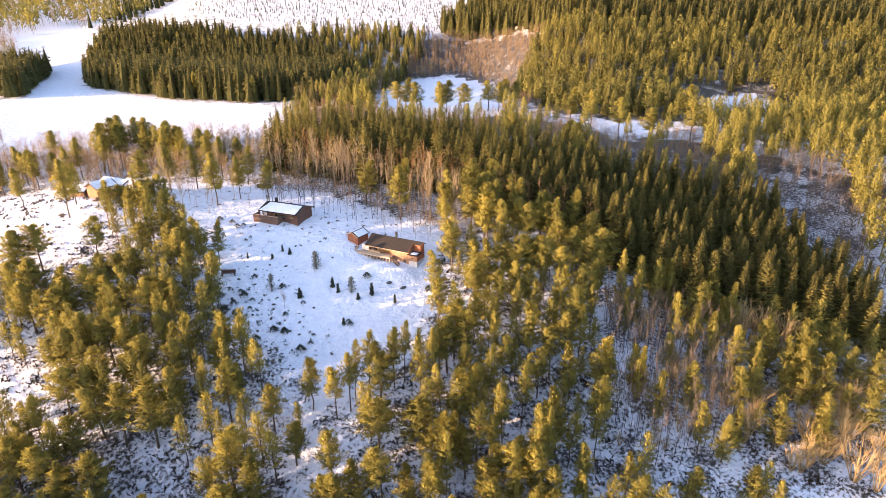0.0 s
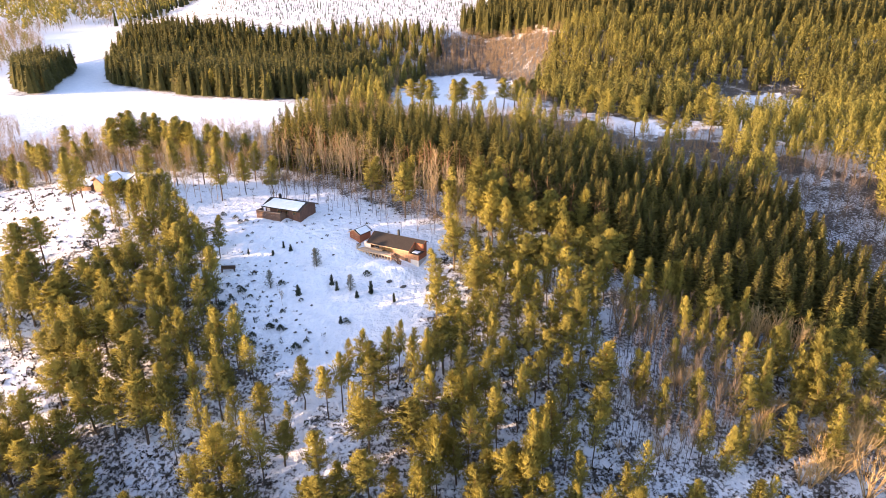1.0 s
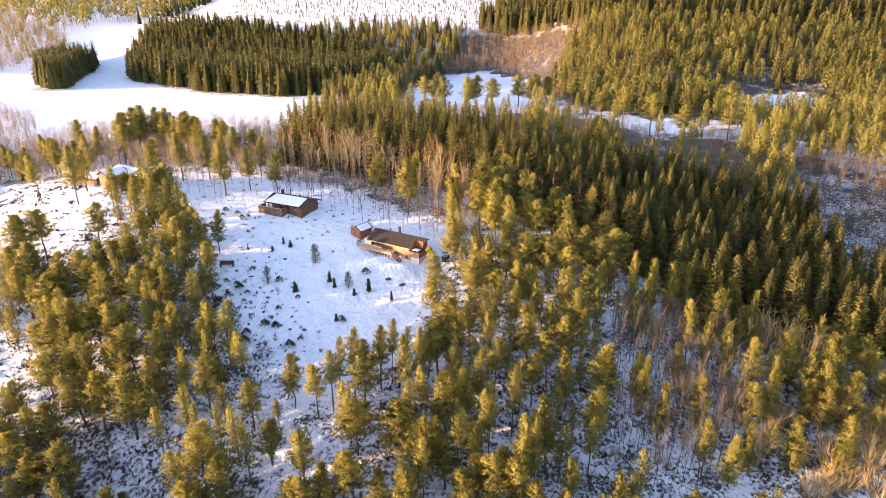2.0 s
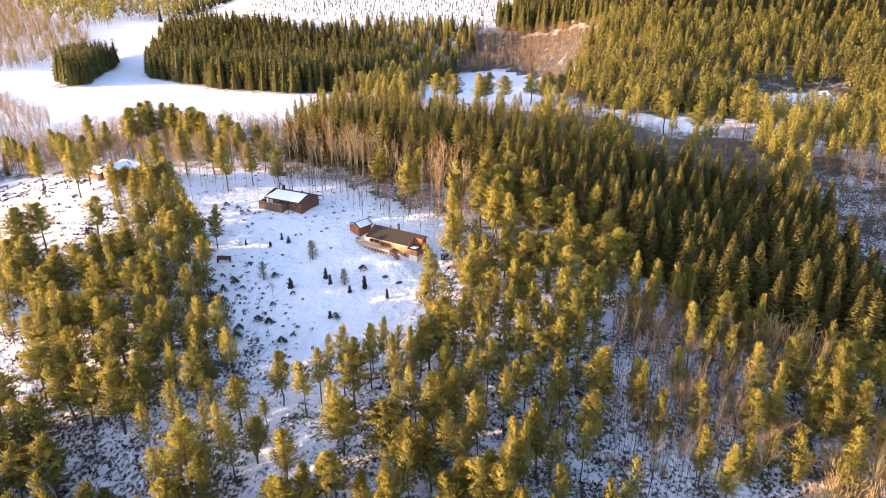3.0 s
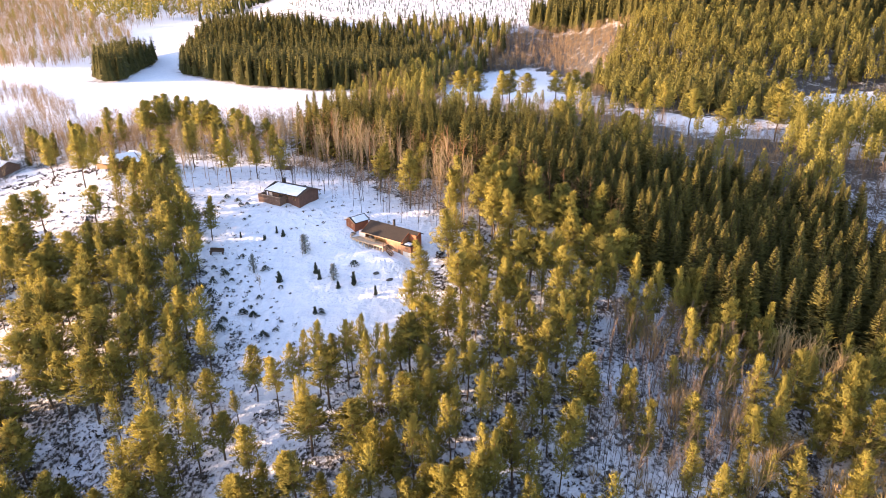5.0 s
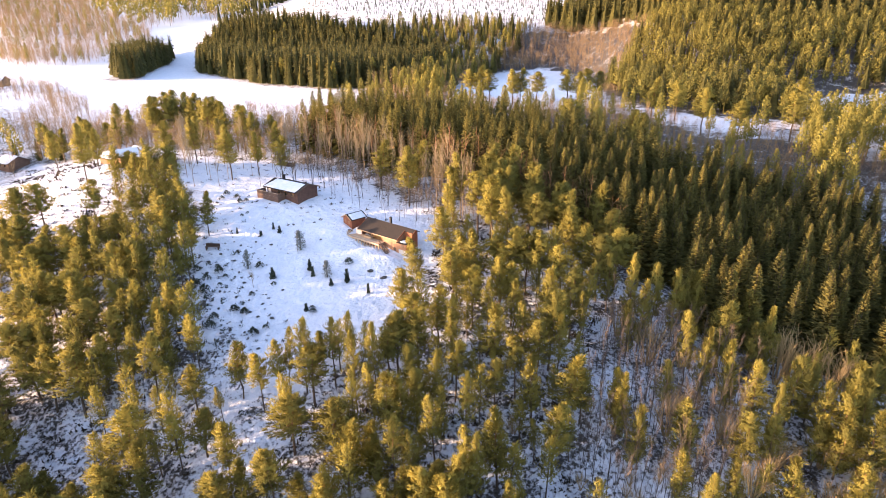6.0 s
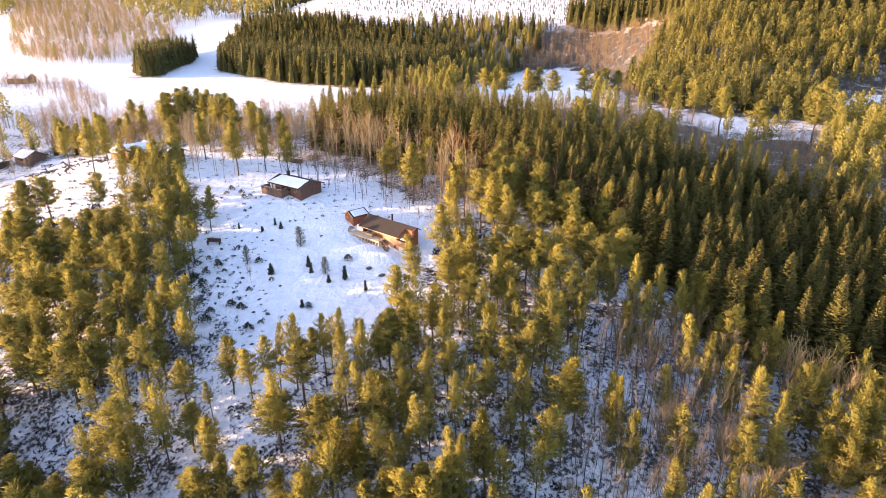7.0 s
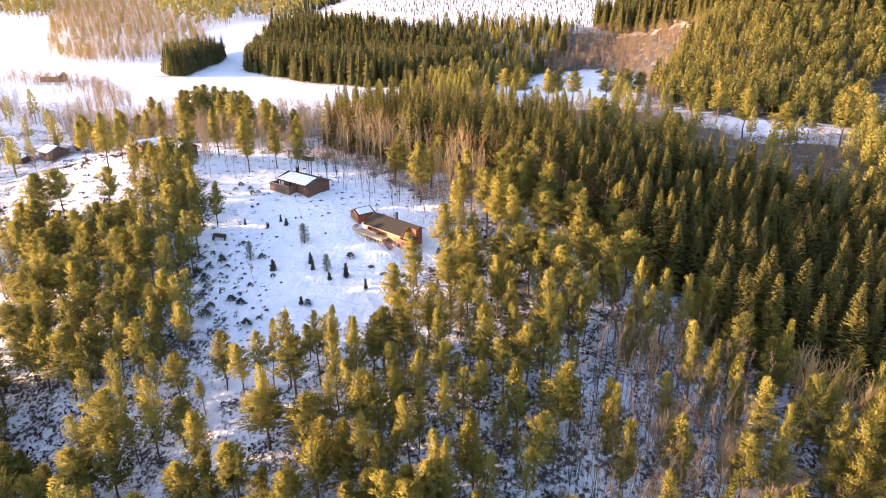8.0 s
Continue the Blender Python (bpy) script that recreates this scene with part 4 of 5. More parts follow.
close = (river[:, 1] < 212) & (river[:, 0] < 142)
forest("river_pine_wood", river[close], MID_PINES, 0.8, 1.2, "tall pine wood beside the shaded dip", PINE, 68, tones=(-0.4, 0.1))
forest("valley_pine_wood", river[~close], FAR_PINES, 0.75, 1.1, "pine wood by the frozen river", PINE, 34, tones=(-0.4, 0.1))
for x, y in ((-19.1, 264), (-16, 262), (-10.9, 258.5), (-1.1, 253), (1.5, 256), (8.4, 248), (19.1, 262), (23.3, 260), (26, 264), (30.4, 266), (37.3, 187.4), (40.9, 185.2), (60.5, 209.4), (55, 228), (48, 232), (70, 206), (84, 206), (95, 240), (22, 190), (-30, 250), (-40, 270)):
    plant_pine(x, y, rng_trees.uniform(11.5, 14.5), rng_trees.uniform(4.5, 6.0), "tall scots pine beside the frozen bog", "pines by the bog")
valley = scatter(VALLEY_SCRUB, 2.7, 24, (BEND, BOG, POCKET, PLANTATION))
# the darker twig colour carries the shade of the dip
forest("pocket_scrub", scatter(POCKET, 3.4, 66), FAR_BARES, 0.6, 1.2, "leafless alders in the dip, coloured darker for its shade", ALDER_TWIG, 67)
forest("valley_scrub", valley, FAR_BARES, 0.35, 0.85, "brown leafless scrub in the valley", BRUSH, 48)
forest("valley_pines", valley[1::15], MID_PINES, 0.65, 1.1, "scattered pines in the valley", PINE, 49, tones=(-0.35, 0.15))
SPRUCE_BELT = [(-4, 437), (8, 427), (45, 399), (60, 375), (110, 356), (200, 344), (320, 330), (340, 420), (210, 470), (60, 500), (10, 480)]
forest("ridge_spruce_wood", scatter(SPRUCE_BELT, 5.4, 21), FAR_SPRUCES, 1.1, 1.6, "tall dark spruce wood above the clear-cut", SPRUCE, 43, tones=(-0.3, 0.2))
MIXED_BELT = [(-64, 262), (-32, 258), (-33, 300), (-30, 322), (-20, 372), (-8, 425), (-60, 434), (-110, 424), (-105, 408), (-60, 385), (-45, 362), (-50, 330)]
belt = scatter(MIXED_BELT, 3.9, 22)
forest("birch_belt", belt[::2], FAR_BARES, 0.8, 1.3, "leafless brown birch belt beside the spruces", BRUSH, 44)
forest("mixed_spruce_belt", belt[1::4], FAR_SPRUCES, 0.7, 1.25, "mixed young spruces beside the birches", SPRUCE, 45)
forest("mixed_pine_belt", belt[3::4], MID_PINES, 0.75, 1.15, "mixed pines beside the birches", PINE, 46)
FAR_WEST = [(-399, 391), (-318, 346), (-292, 372), (-285, 430), (-330, 480), (-408, 530), (-504, 615), (-655, 639), (-496, 484)]
HILLS = [(10, 484), (60, 502), (210, 474), (200, 422), (330, 400), (430, 380), (520, 700), (-60, 720), (-820, 760), (-760, 560), (-340, 480), (-250, 520), (-230, 620), (-60, 640), (40, 540)]
hill = scatter(HILLS, 6.6, 10, (CLEARCUT, FIELD, FAR_WEST))
rng_hill = np.random.default_rng(4)
kind_of = rng_hill.uniform(size=len(hill)) + 0.35 * np.sin(hill[:, 0] * 0.03) * np.cos(hill[:, 1] * 0.045)
forest("hill_spruce_wood", hill[(kind_of < 0.45) & (hill[:, 0] > -280)], HILL_SPRUCES, 0.9, 1.4, "spruce forest on the far hillside", SPRUCE, 35, tones=(-0.3, 0.2))
forest("hill_bare_wood", hill[(kind_of < 0.45) & (hill[:, 0] <= -280)], FAR_BARES, 1.0, 1.6, "leafless birches on the far hillside", BRUSH, 62)
forest("hill_pine_wood", hill[(kind_of >= 0.45) & (kind_of < 0.95)], HILL_PINES, 0.9, 1.3, "pine forest on the far hillside", PINE, 36, tones=(-0.1, 0.45))
WEST_SIDE = [(-200, 60), (-112, 66), (-110, 112), (-124, 142), (-128, 165), (-160, 178), (-300, 232), (-320, 120)]
west = scatter(WEST_SIDE, 5.2, 11)
forest("west_pine_wood", west[::4], FAR_PINES, 0.75, 1.05, "pine wood on the slope beside the knoll", PINE, 37)
forest("west_bare_wood", west[2::4], FAR_BARES, 0.8, 1.2, "leafless brown birch wood beside the knoll", BRUSH, 38)
scrub = scatter(SCRUB_BOG, 3.0, 23, ([(-244, 186), (-204, 180), (-204, 240), (-244, 240)],))
forest("bog_scrub", scrub[np.sin(scrub[:, 0] * 0.11) + np.sin(scrub[:, 1] * 0.13 + scrub[:, 0] * 0.05) > -0.3], FAR_BARES, 0.4, 0.95, "leafless scrub at the edge of the snowy field", BRUSH, 47)
forest("far_bare_wood", scatter(FAR_WEST, 5.6, 12), FAR_BARES, 1.0, 1.7, "leafless brown wood on the far slope", BRUSH, 39)
forest("far_west_pines", scatter(FAR_WEST, 13.0, 25), FAR_PINES, 0.7, 1.1, "scattered pines in the leafless wood", PINE, 50)
CREST_BAND = [(-128, 160), (-105, 158), (-76, 158), (-52, 157), (-52, 170), (-48, 188), (-66, 204), (-125, 192), (-158, 180)]
forest("crest_bare_wood", scatter(CREST_BAND, 2.5, 13), FAR_BARES, 0.55, 1.1, "leafless birches behind the clearing", BRUSH, 40)
SHORE = [(-34, 372), (8, 384), (44, 362), (48, 336), (42, 300), (36, 262), (29, 262), (32, 306), (34, 330), (29, 350), (8, 373), (-24, 364), (-32, 297), (-31, 262), (-37, 262), (-40, 300)]
forest("shore_scrub", scatter(SHORE, 3.0, 14), FAR_BARES, 0.35, 0.75, "reddish brown scrub round the frozen bog", BRUSH, 41)
forest("slope_scrub", scatter(SCRUB_SLOPE, 2.4, 15, (), 0.6), FAR_BARES, 0.35, 1.0, "reddish brown scrub at the foot of the clear-cut", BRUSH, 42)

for x, y, tall in ((-141, 163.9, 0.5), (-132.1, 163.5, 0.5), (-123.4, 162.5, 0.55)):
    plant("spruce_tree", SPRUCES[0], x, y, tall, x, "small dark spruce behind the knoll", "spruce tree", "young spruces behind the knoll")

for x, y, tall in ((-129, 165.5, 10.0), (-124.5, 162.2, 9.0), (-119.7, 159.9, 10.0), (-113, 162.8, 11.0), (-116.5, 165.4, 9.5), (-100.6, 160.4, 11.0), (-106.2, 162.0, 9.5), (-115.3, 178.6, 11.0), (-121.0, 170.5, 10.0), (-134.0, 168.0, 9.5), (-91.5, 172.5, 13.0), (-86.0, 173.5, 13.5), (-80.5, 171.0, 13.0), (-74.6, 169.5, 12.5), (-93.5, 166.8, 12.0)):
    plant_pine(x, y, tall, 3.4, "scots pine with a bare trunk behind the knoll", "pines behind the knoll")

# birches and pines beside the second cabin
for x, y, tall in ((-60.2, 138.9, 1.2), (-57.5, 136.0, 1.1), (-55.0, 139.0, 1.3), (-62.5, 134.5, 1.0), (-65.0, 138.0, 1.2), (-58.5, 131.0, 1.0), (-53.5, 133.0, 0.9), (-67.5, 143.0, 1.2), (-62.0, 145.5, 1.1), (-56.0, 148.0, 1.2), (-51.0, 143.0, 1.0), (-70.5, 149.0, 1.1), (-49.0, 149.5, 1.1), (-64.5, 127.5, 0.9), (-61.0, 124.5, 0.9)):
    plant("birch_tree", BARES[int(tall * 10) % 4], x, y, tall, x * 1.9, "slender leafless birch in snow", "birch tree", "birches beside the cabin")
for x, y, tall in ((-72.0, 141.5, 11.0), (-68.0, 147.0, 12.0), (-63.0, 151.0, 12.0), (-18.8, 142.6, 12.0), (-10.5, 143.1, 12.0)):
    plant_pine(x, y, tall, 4.2, "", "pines beside the cabin")

# tall sunlit birches at the edge of the spruces
for x, y, tall in ((-28.6, 151.0, 1.4), (-27.1, 150.4, 1.45), (-26.0, 151.6, 1.4), (-25.2, 150.2, 1.35), (-29.8, 152.4, 1.3), (-24.2, 151.4, 1.3), (3.4, 133.4, 1.3), (2.4, 134.2, 1.2), (-3.9, 134.6, 1.2), (-2.8, 135.4, 1.15), (-5.0, 135.2, 1.1), (-3.2, 133.6, 1.15)):
    plant("birch_tree", BARES[int(abs(x) * 10) % 3], x, y, tall, x * 2.7, "tall leafless birch with pale golden limbs", "birch tree", "birches in front of the spruces", 0.8)

# bare trunks along the front of the plantation
TRUNK_EDGE = [(-51, 164), (-50, 170), (-21, 160), (6, 152), (16, 142), (29, 136), (36, 125), (33, 121), (26, 131), (13, 136), (4, 146), (-22, 154)]
for x, y in scatter(TRUNK_EDGE, 2.5, 80):
    plant("bare_tree", POLES[rng_trees.randrange(3)], float(x), float(y), rng_trees.uniform(0.8, 1.15), rng_trees.uniform(0, 6.28), "tall brown trunk with dead lower limbs before the spruces", "tree", "bare trunks before the spruces", 1.0, 1.5)

# the leafless strip in front of the plantation and the alders
STRIP = [(-52, 156), (-50, 166), (-21, 156), (-1, 143), (8, 130), (1, 130), (-14, 141), (-25, 149)]
for x, y in scatter(STRIP, 2.9, 16):
    plant("birch_tree", BARES[rng_trees.choice((0, 1, 1, 3, 3))], float(x), float(y), rng_trees.uniform(0.8, 1.4), rng_trees.uniform(0, 6.28), "leafless birch with pale bark in snow", "birch tree", "birches in front of the spruces")
for x, y in scatter(GLADE, 4.4, 26):
    plant("willow_bush", FANS[rng_trees.randrange(3)], float(x), float(y), rng_trees.uniform(0.6, 0.95), rng_trees.uniform(0, 6.28), "many-stemmed leafless willow with golden sunlit limbs", "willow", "willows among the pines", 1.15)
for x, y in scatter(ALDERS, 1.75, 17):
    plant("alder_tree", ALDER_TREES[rng_trees.randrange(3)], float(x), float(y), rng_trees.uniform(0.6, 1.05), rng_trees.uniform(0, 6.28), "thin leafless alder in snow", "alder tree", "alders on the slope")
for x, y, tall in ((58.5, 102.5, 1.3), (56.2, 101.5, 1.2), (60.6, 101.8, 1.2), (62.8, 98.8, 1.25), (65.2, 99.5, 1.15), (37.2, 99.4, 1.2), (32.8, 104.5, 0.9), (38.8, 86.4, 0.95), (40.4, 90.0, 0.6), (47.2, 77.5, 0.95), (48.6, 79.6, 0.8), (37.6, 79.6, 0.38), (33.9, 79.0, 0.4), (34.7, 76.7, 0.36), (39.3, 79.0, 0.42), (33.5, 77.4, 0.35), (38.1, 81.0, 0.36), (67.0, 84.9, 0.8), (61.9, 76.0, 1.05), (52.2, 72.4, 0.65), (57.5, 73.5, 0.75), (50.4, 82.0, 0.8), (60.5, 70.5, 1.0), (52.2, 76.8, 0.7), (63.8, 78.8, 0.95), (64.2, 70.4, 0.9), (55.0, 72.8, 0.7), (53.6, 84.8, 0.65), (58.8, 75.0, 0.75), (39.6, 89.6, 0.9), (66.8, 74.6, 0.85), (47.0, 90.2, 0.6)):
    plant("willow_bush", FANS[int(x * 10) % 3], x, y, tall, x * 3.7, "many-stemmed leafless willow with golden sunlit limbs", "willow", "willows among the pines")
for x, y, tall in ((62.8, 68.8, 0.9), (46.1, 87.8, 0.6), (48.1, 88.0, 0.6), (57.9, 85.7, 0.8), (52.4, 84.6, 0.8), (53.5, 78.8, 0.6), (57.1, 79.4, 0.7), (62.5, 81.2, 0.8), (27.9, 77.9, 0.4), (18.5, 83.4, 0.5), (45.6, 86.6, 0.7), (43.5, 92.0, 0.6)):
    plant("willow_bush", FANS[int(x * 10) % 3], x, y, tall, x * 3.7, "many-stemmed leafless willow with grey-brown limbs", "willow", "willows among the pines")

# ---- cabins ----
ORANGE = boards("oiled_orange_boards", (0.31, 0.165, 0.095), (0.40, 0.225, 0.135), 0.16, 2)
RED = boards("red_brown_boards", (0.25, 0.085, 0.045), (0.31, 0.12, 0.06), 0.16, 2)
BROWN = boards("dark_brown_boards", (0.095, 0.05, 0.04), (0.135, 0.075, 0.055), 0.16, 2)
HONEY = boards("weathered_honey_boards", (0.19, 0.105, 0.058), (0.25, 0.145, 0.082), 0.16, 2)
PARAPET = boards("weathered_parapet_boards", (0.13, 0.08, 0.06), (0.19, 0.12, 0.09), 0.15, 0)
DECKING = boards("sun_bleached_decking", (0.46, 0.32, 0.21), (0.55, 0.42, 0.30), 0.12, 2)
TIMBER = plain("timber", (0.30, 0.19, 0.11), (0.42, 0.29, 0.18), 5.0, 0.8)
DARK_TIMBER = plain("dark_timber", (0.06, 0.04, 0.03), (0.11, 0.07, 0.05), 4.0, 0.8)
FELT = plain("brown_roofing_felt", (0.017, 0.0135, 0.0115), (0.030, 0.0235, 0.0195), 3.0, 0.85, 0, 0.01)
CONCRETE = plain("grey_concrete", (0.36, 0.37, 0.38), (0.46, 0.46, 0.46), 1.6, 0.85, 0, 0.01)
PALE = plain("pale_painted_panel", (0.66, 0.56, 0.50), (0.74, 0.65, 0.58), 2.0, 0.6)
METAL = plain("black_metal", (0.03, 0.03, 0.032), (0.06, 0.06, 0.06), 4.0, 0.45, 0.8)
# base colour brightened to stand in for warm light inside the porch
INSIDE = plain("warm_lit_varnished_pine", (0.46, 0.25, 0.095), (0.60, 0.36, 0.15), 2.0, 0.6)


def glass_material():
    m, nodes, links, shader = material("window_glass", 0.05)
    shader.inputs["Base Color"].default_value = (0.9, 0.92, 0.92, 1)
    shader.inputs["Transmission Weight"].default_value = 1.0
    shader.inputs["IOR"].default_value = 1.2
    return m


GLASS = glass_material()


def window(parent, x0, x1, y, z0, z1, bars=1, face=-1, turned=False):
    """A window in a wall: frame, bars and pane; face is the side that it looks to."""
    def turn(bm):
        if turned:
            for v in bm.verts:
                v.co = Vector((v.co.y, v.co.x, v.co.z))
        return bm
    bm = bmesh.new()
    t = 0.07
    for a, b, c, d in ((x0, x1, z0, z0 + t), (x0, x1, z1 - t, z1), (x0, x0 + t, z0 + t, z1 - t), (x1 - t, x1, z0 + t, z1 - t)):
        add_box(bm, a, b, y - 0.05, y + 0.05, c, d)
    for k in range(1, bars + 1):
        c = x0 + (x1 - x0) * k / (bars + 1)
        add_box(bm, c - 0.03, c + 0.03, y - 0.04, y + 0.04, z0 + t, z1 - t)
    frame_ob = part("window", turn(bm), TIMBER, parent, "window with a timber frame")
    pane = part("pane", turn(box(x0 + t, x1 - t, y - 0.012, y + 0.012, z0 + t, z1 - t)), GLASS, frame_ob)
    pane.visible_shadow = False
    return frame_ob


def slab(corners, thick):
    """A roof slope: a flat four-cornered sheet with thickness, downwards from its corners."""
    bm = bmesh.new()
    top = [bm.verts.new(c) for c in corners]
    low = [bm.verts.new(Vector(c) - Vector((0, 0, thick))) for c in corners]
    bm.faces.new(top)
    bm.faces.new(low[::-1])
    for i in range(4):
        j = (i + 1) % 4
        bm.faces.new((top[i], low[i], low[j], top[j]))
    return bm


def snow_sheet(corners, thick, seed, cells=12, ragged=0.3):
    """Lying snow on a slope: a soft uneven sheet between four corners, rounded off at its edges."""
    rng = random.Random(seed)
    a, b, c, d = (Vector(p) for p in corners)
    n = cells + 1
    verts, faces = [], []
    for i in range(n):
        for j in range(n):
            u, v = i / cells, j / cells
            if 0 < u < 1:
                v = v + (rng.uniform(-1, 1) * 0.5 / cells if 0 < v < 1 else 0)
            p = a.lerp(b, u).lerp(d.lerp(c, u), v)
            rim = min(u, 1 - u, v, 1 - v)
            lift = thick * (0.0 if rim == 0 else min(1.0, 0.55 + rim * 3)) * rng.uniform(0.8, 1.2)
            pull = ragged * rng.random() if rim == 0 else 0
            p = p.lerp((a + b + c + d) / 4, pull * 0.12)
            verts.append(p + Vector((0, 0, lift + 0.006)))
    for i in range(cells):
        for j in range(cells):
            faces.append((i * n + j, (i + 1) * n + j, (i + 1) * n + j + 1, i * n + j + 1))
    me = mesh_of("snow", [tuple(v) for v in verts], faces, SNOW, None, True)
    return me


def build_main_cabin():
    cabin = thing("cabin", pose(-16.2, 120.26, 0, 0, 0, -26), "orange timber cabin with brown felt roof and front deck", "cabin")
    # front wall round the open porch
    bm = bmesh.new()
    add_box(bm, 0.2, 5.65, 0.46, 0.62, 1.0, 2.84)
    add_box(bm, 0.2, 5.65, 0.46, 0.62, 3.92, 4.22)
    add_box(bm, 5.65, 8.58, 0.46, 0.62, 1.0, 4.22)
    add_box(bm, 9.32, 9.9, 0.46, 0.62, 1.0, 4.22)
    add_box(bm, 8.58, 9.32, 0.46, 0.62, 2.3, 4.22)
    part("front_wall", bm, ORANGE, cabin, "sunlit orange board wall")
    part("panel", box(-1.4, 0.196, 0.44, 0.62, 2.4, 4.05), PALE, cabin, "pale painted wall panel")
    part("side_wall", prism([(0.62, 0.4), (3.7, 0.4), (3.7, 5.2), (3.0, 5.56), (0.62, 4.26)], (0.0, 0.16), "x"), RED, cabin)
    part("back_wall", box(0.16, 11.7, 3.55, 3.7, 0.4, 5.2), RED, cabin)
    part("end_wall", prism([(0.62, 2.3), (2.3, 2.3), (2.3, 5.16), (0.62, 4.26)], (9.74, 9.9), "x"), ORANGE, cabin)
    part("upper_wall", box(9.9, 11.7, 2.3, 2.45, 3.5, 5.2), RED, cabin)
    part("floor", box(0.16, 9.74, 0.62, 3.5, 2.3, 2.5), INSIDE, cabin)
    # the recessed porch behind the opening
    bm = bmesh.new()
    for a, b in ((0.16, 0.6), (1.5, 1.9), (3.6, 4.0), (5.3, 9.74)):
        add_box(bm, a, b, 1.7, 1.8, 2.5, 4.3)
    add_box(bm, 1.9, 3.6, 1.7, 1.8, 2.5, 2.9)
    add_box(bm, 4.0, 5.3, 1.7, 1.8, 2.5, 2.9)
    part("porch_wall", bm, INSIDE, cabin, "varnished pine wall of the porch, brightened for warm light")
    part("porch_end_wall", box(5.65, 5.75, 0.63, 1.69, 2.5, 4.2), INSIDE, cabin)
    part("inner_wall", box(0.2, 9.7, 3.2, 3.3, 2.5, 4.5), INSIDE, cabin, "varnished pine inner wall, brightened for warm light")
    part("porch_door", box(0.6, 1.5, 1.72, 1.78, 2.51, 4.28, 0.01), DARK_TIMBER, cabin, "dark door in the porch")
    part("porch_post", box(2.95, 3.07, 0.46, 0.6, 2.85, 3.915), TIMBER, cabin)
    # the corner block on its concrete foot
    bm = bmesh.new()
    add_box(bm, 9.9, 11.7, 0.46, 0.62, 2.2, 3.6)
    part("corner_front_wall", bm, ORANGE, cabin)
    part("corner_end_wall", prism([(0.46, 2.2), (3.7, 2.2), (3.7, 5.2), (3.0, 5.56), (2.45, 5.25), (2.45, 3.6), (0.46, 3.6)], (11.7, 11.86), "x"), RED, cabin)
    bm = bmesh.new()
    add_box(bm, 9.9, 11.82, 0.5, 0.7, -0.8, 2.2)
    add_box(bm, 11.62, 11.82, 0.7, 3.6, -0.8, 2.2)
    add_box(bm, 0.1, 9.9, 0.75, 0.95, -0.8, 1.0)
    part("foundation", bm, CONCRETE, cabin, "grey concrete foundation")
    part("corner_roof", box(9.75, 12.15, -0.05, 2.3, 3.6, 3.74, 0.02), FELT, cabin, "low flat felt roof")
    part("snow", snow_sheet([(10.3, 0.35, 3.74), (11.7, 0.35, 3.74), (11.7, 1.6, 3.74), (10.3, 1.6, 3.74)], 0.14, 3), SNOW, cabin, "patch of snow on the low roof")
    # roof
    part("roof_slope", slab([(-0.4, -0.05, 4.12), (9.95, -0.05, 4.12), (9.95, 3.0, 5.78), (-0.4, 3.0, 5.78)], 0.14), FELT, cabin)
    part("back_roof_slope", slab([(-0.4, 3.002, 5.78), (12.15, 3.002, 5.78), (12.15, 4.1, 5.15), (-0.4, 4.1, 5.15)], 0.14), FELT, cabin)
    part("upper_roof_slope", slab([(9.952, 2.2, 5.345), (12.15, 2.2, 5.345), (12.15, 3.0, 5.78), (9.952, 3.0, 5.78)], 0.14), FELT, cabin)
    for a, b in (((-0.42, -0.06, 4.06), (-0.42, 3.0, 5.72)), ((9.98, -0.06, 4.06), (9.98, 2.3, 5.33)), ((12.18, 2.2, 5.28), (12.18, 3.0, 5.72))):
        part("barge_board", beam(bmesh.new(), a, b, 0.05, 0.22), RED, cabin)
    part("gutter_board", beam(bmesh.new(), (-0.42, -0.08, 4.04), (9.98, -0.08, 4.04), 0.05, 0.18), TIMBER, cabin)
    chimney = part("chimney", box(5.2, 5.56, 3.2, 3.56, 5.3, 6.75, 0.02), METAL, cabin, "black metal chimney")
    part("chimney_cap", box(5.14, 5.62, 3.14, 3.62, 6.76, 6.83, 0.02), METAL, chimney)
    # openings
    window(cabin, 1.905, 3.595, 1.75, 2.905, 4.2, 1)
    window(cabin, 4.005, 5.295, 1.75, 2.905, 4.2, 0)
    door = part("door", box(8.6, 9.3, 0.5, 0.58, 1.0, 2.28, 0.01), DARK_TIMBER, cabin, "dark basement door")
    part("door_handle", box(8.68, 8.8, 0.44, 0.5, 1.7, 1.74), METAL, door)
    window(cabin, 10.5, 11.1, 0.43, 2.7, 3.2, 0)
    # the deck
    deck = part("deck", box(-2.1, 6.4, -1.3, 0.44, 2.72, 2.8), DARK_TIMBER, cabin, "timber deck on posts")
    n = 64
    plank = bmesh.new()
    add_box(plank, -0.06, 0.06, -0.87, 0.86, 0, 0.035)
    me = bpy.data.meshes.new("plank")
    plank.to_mesh(me)
    plank.free()
    me.materials.append(DECKING)
    for k in range(n):
        ob = new("plank", me)
        ob.parent = deck
        ob.location = (-2.03 + k * 8.36 / (n - 1), -0.43, 2.802)
    for k in range(12):
        x = -2.1 + k * 8.4 / 11
        part("post", box(x - 0.08, x + 0.08, -1.27, -1.11, 0.2, 2.72), DECKING, deck)
    for k in range(5):
        x = -2.1 + k * 8.4 / 4
        part("back_post", box(x - 0.07, x + 0.07, -0.3, -0.16, 0.2, 2.72), DARK_TIMBER, deck)
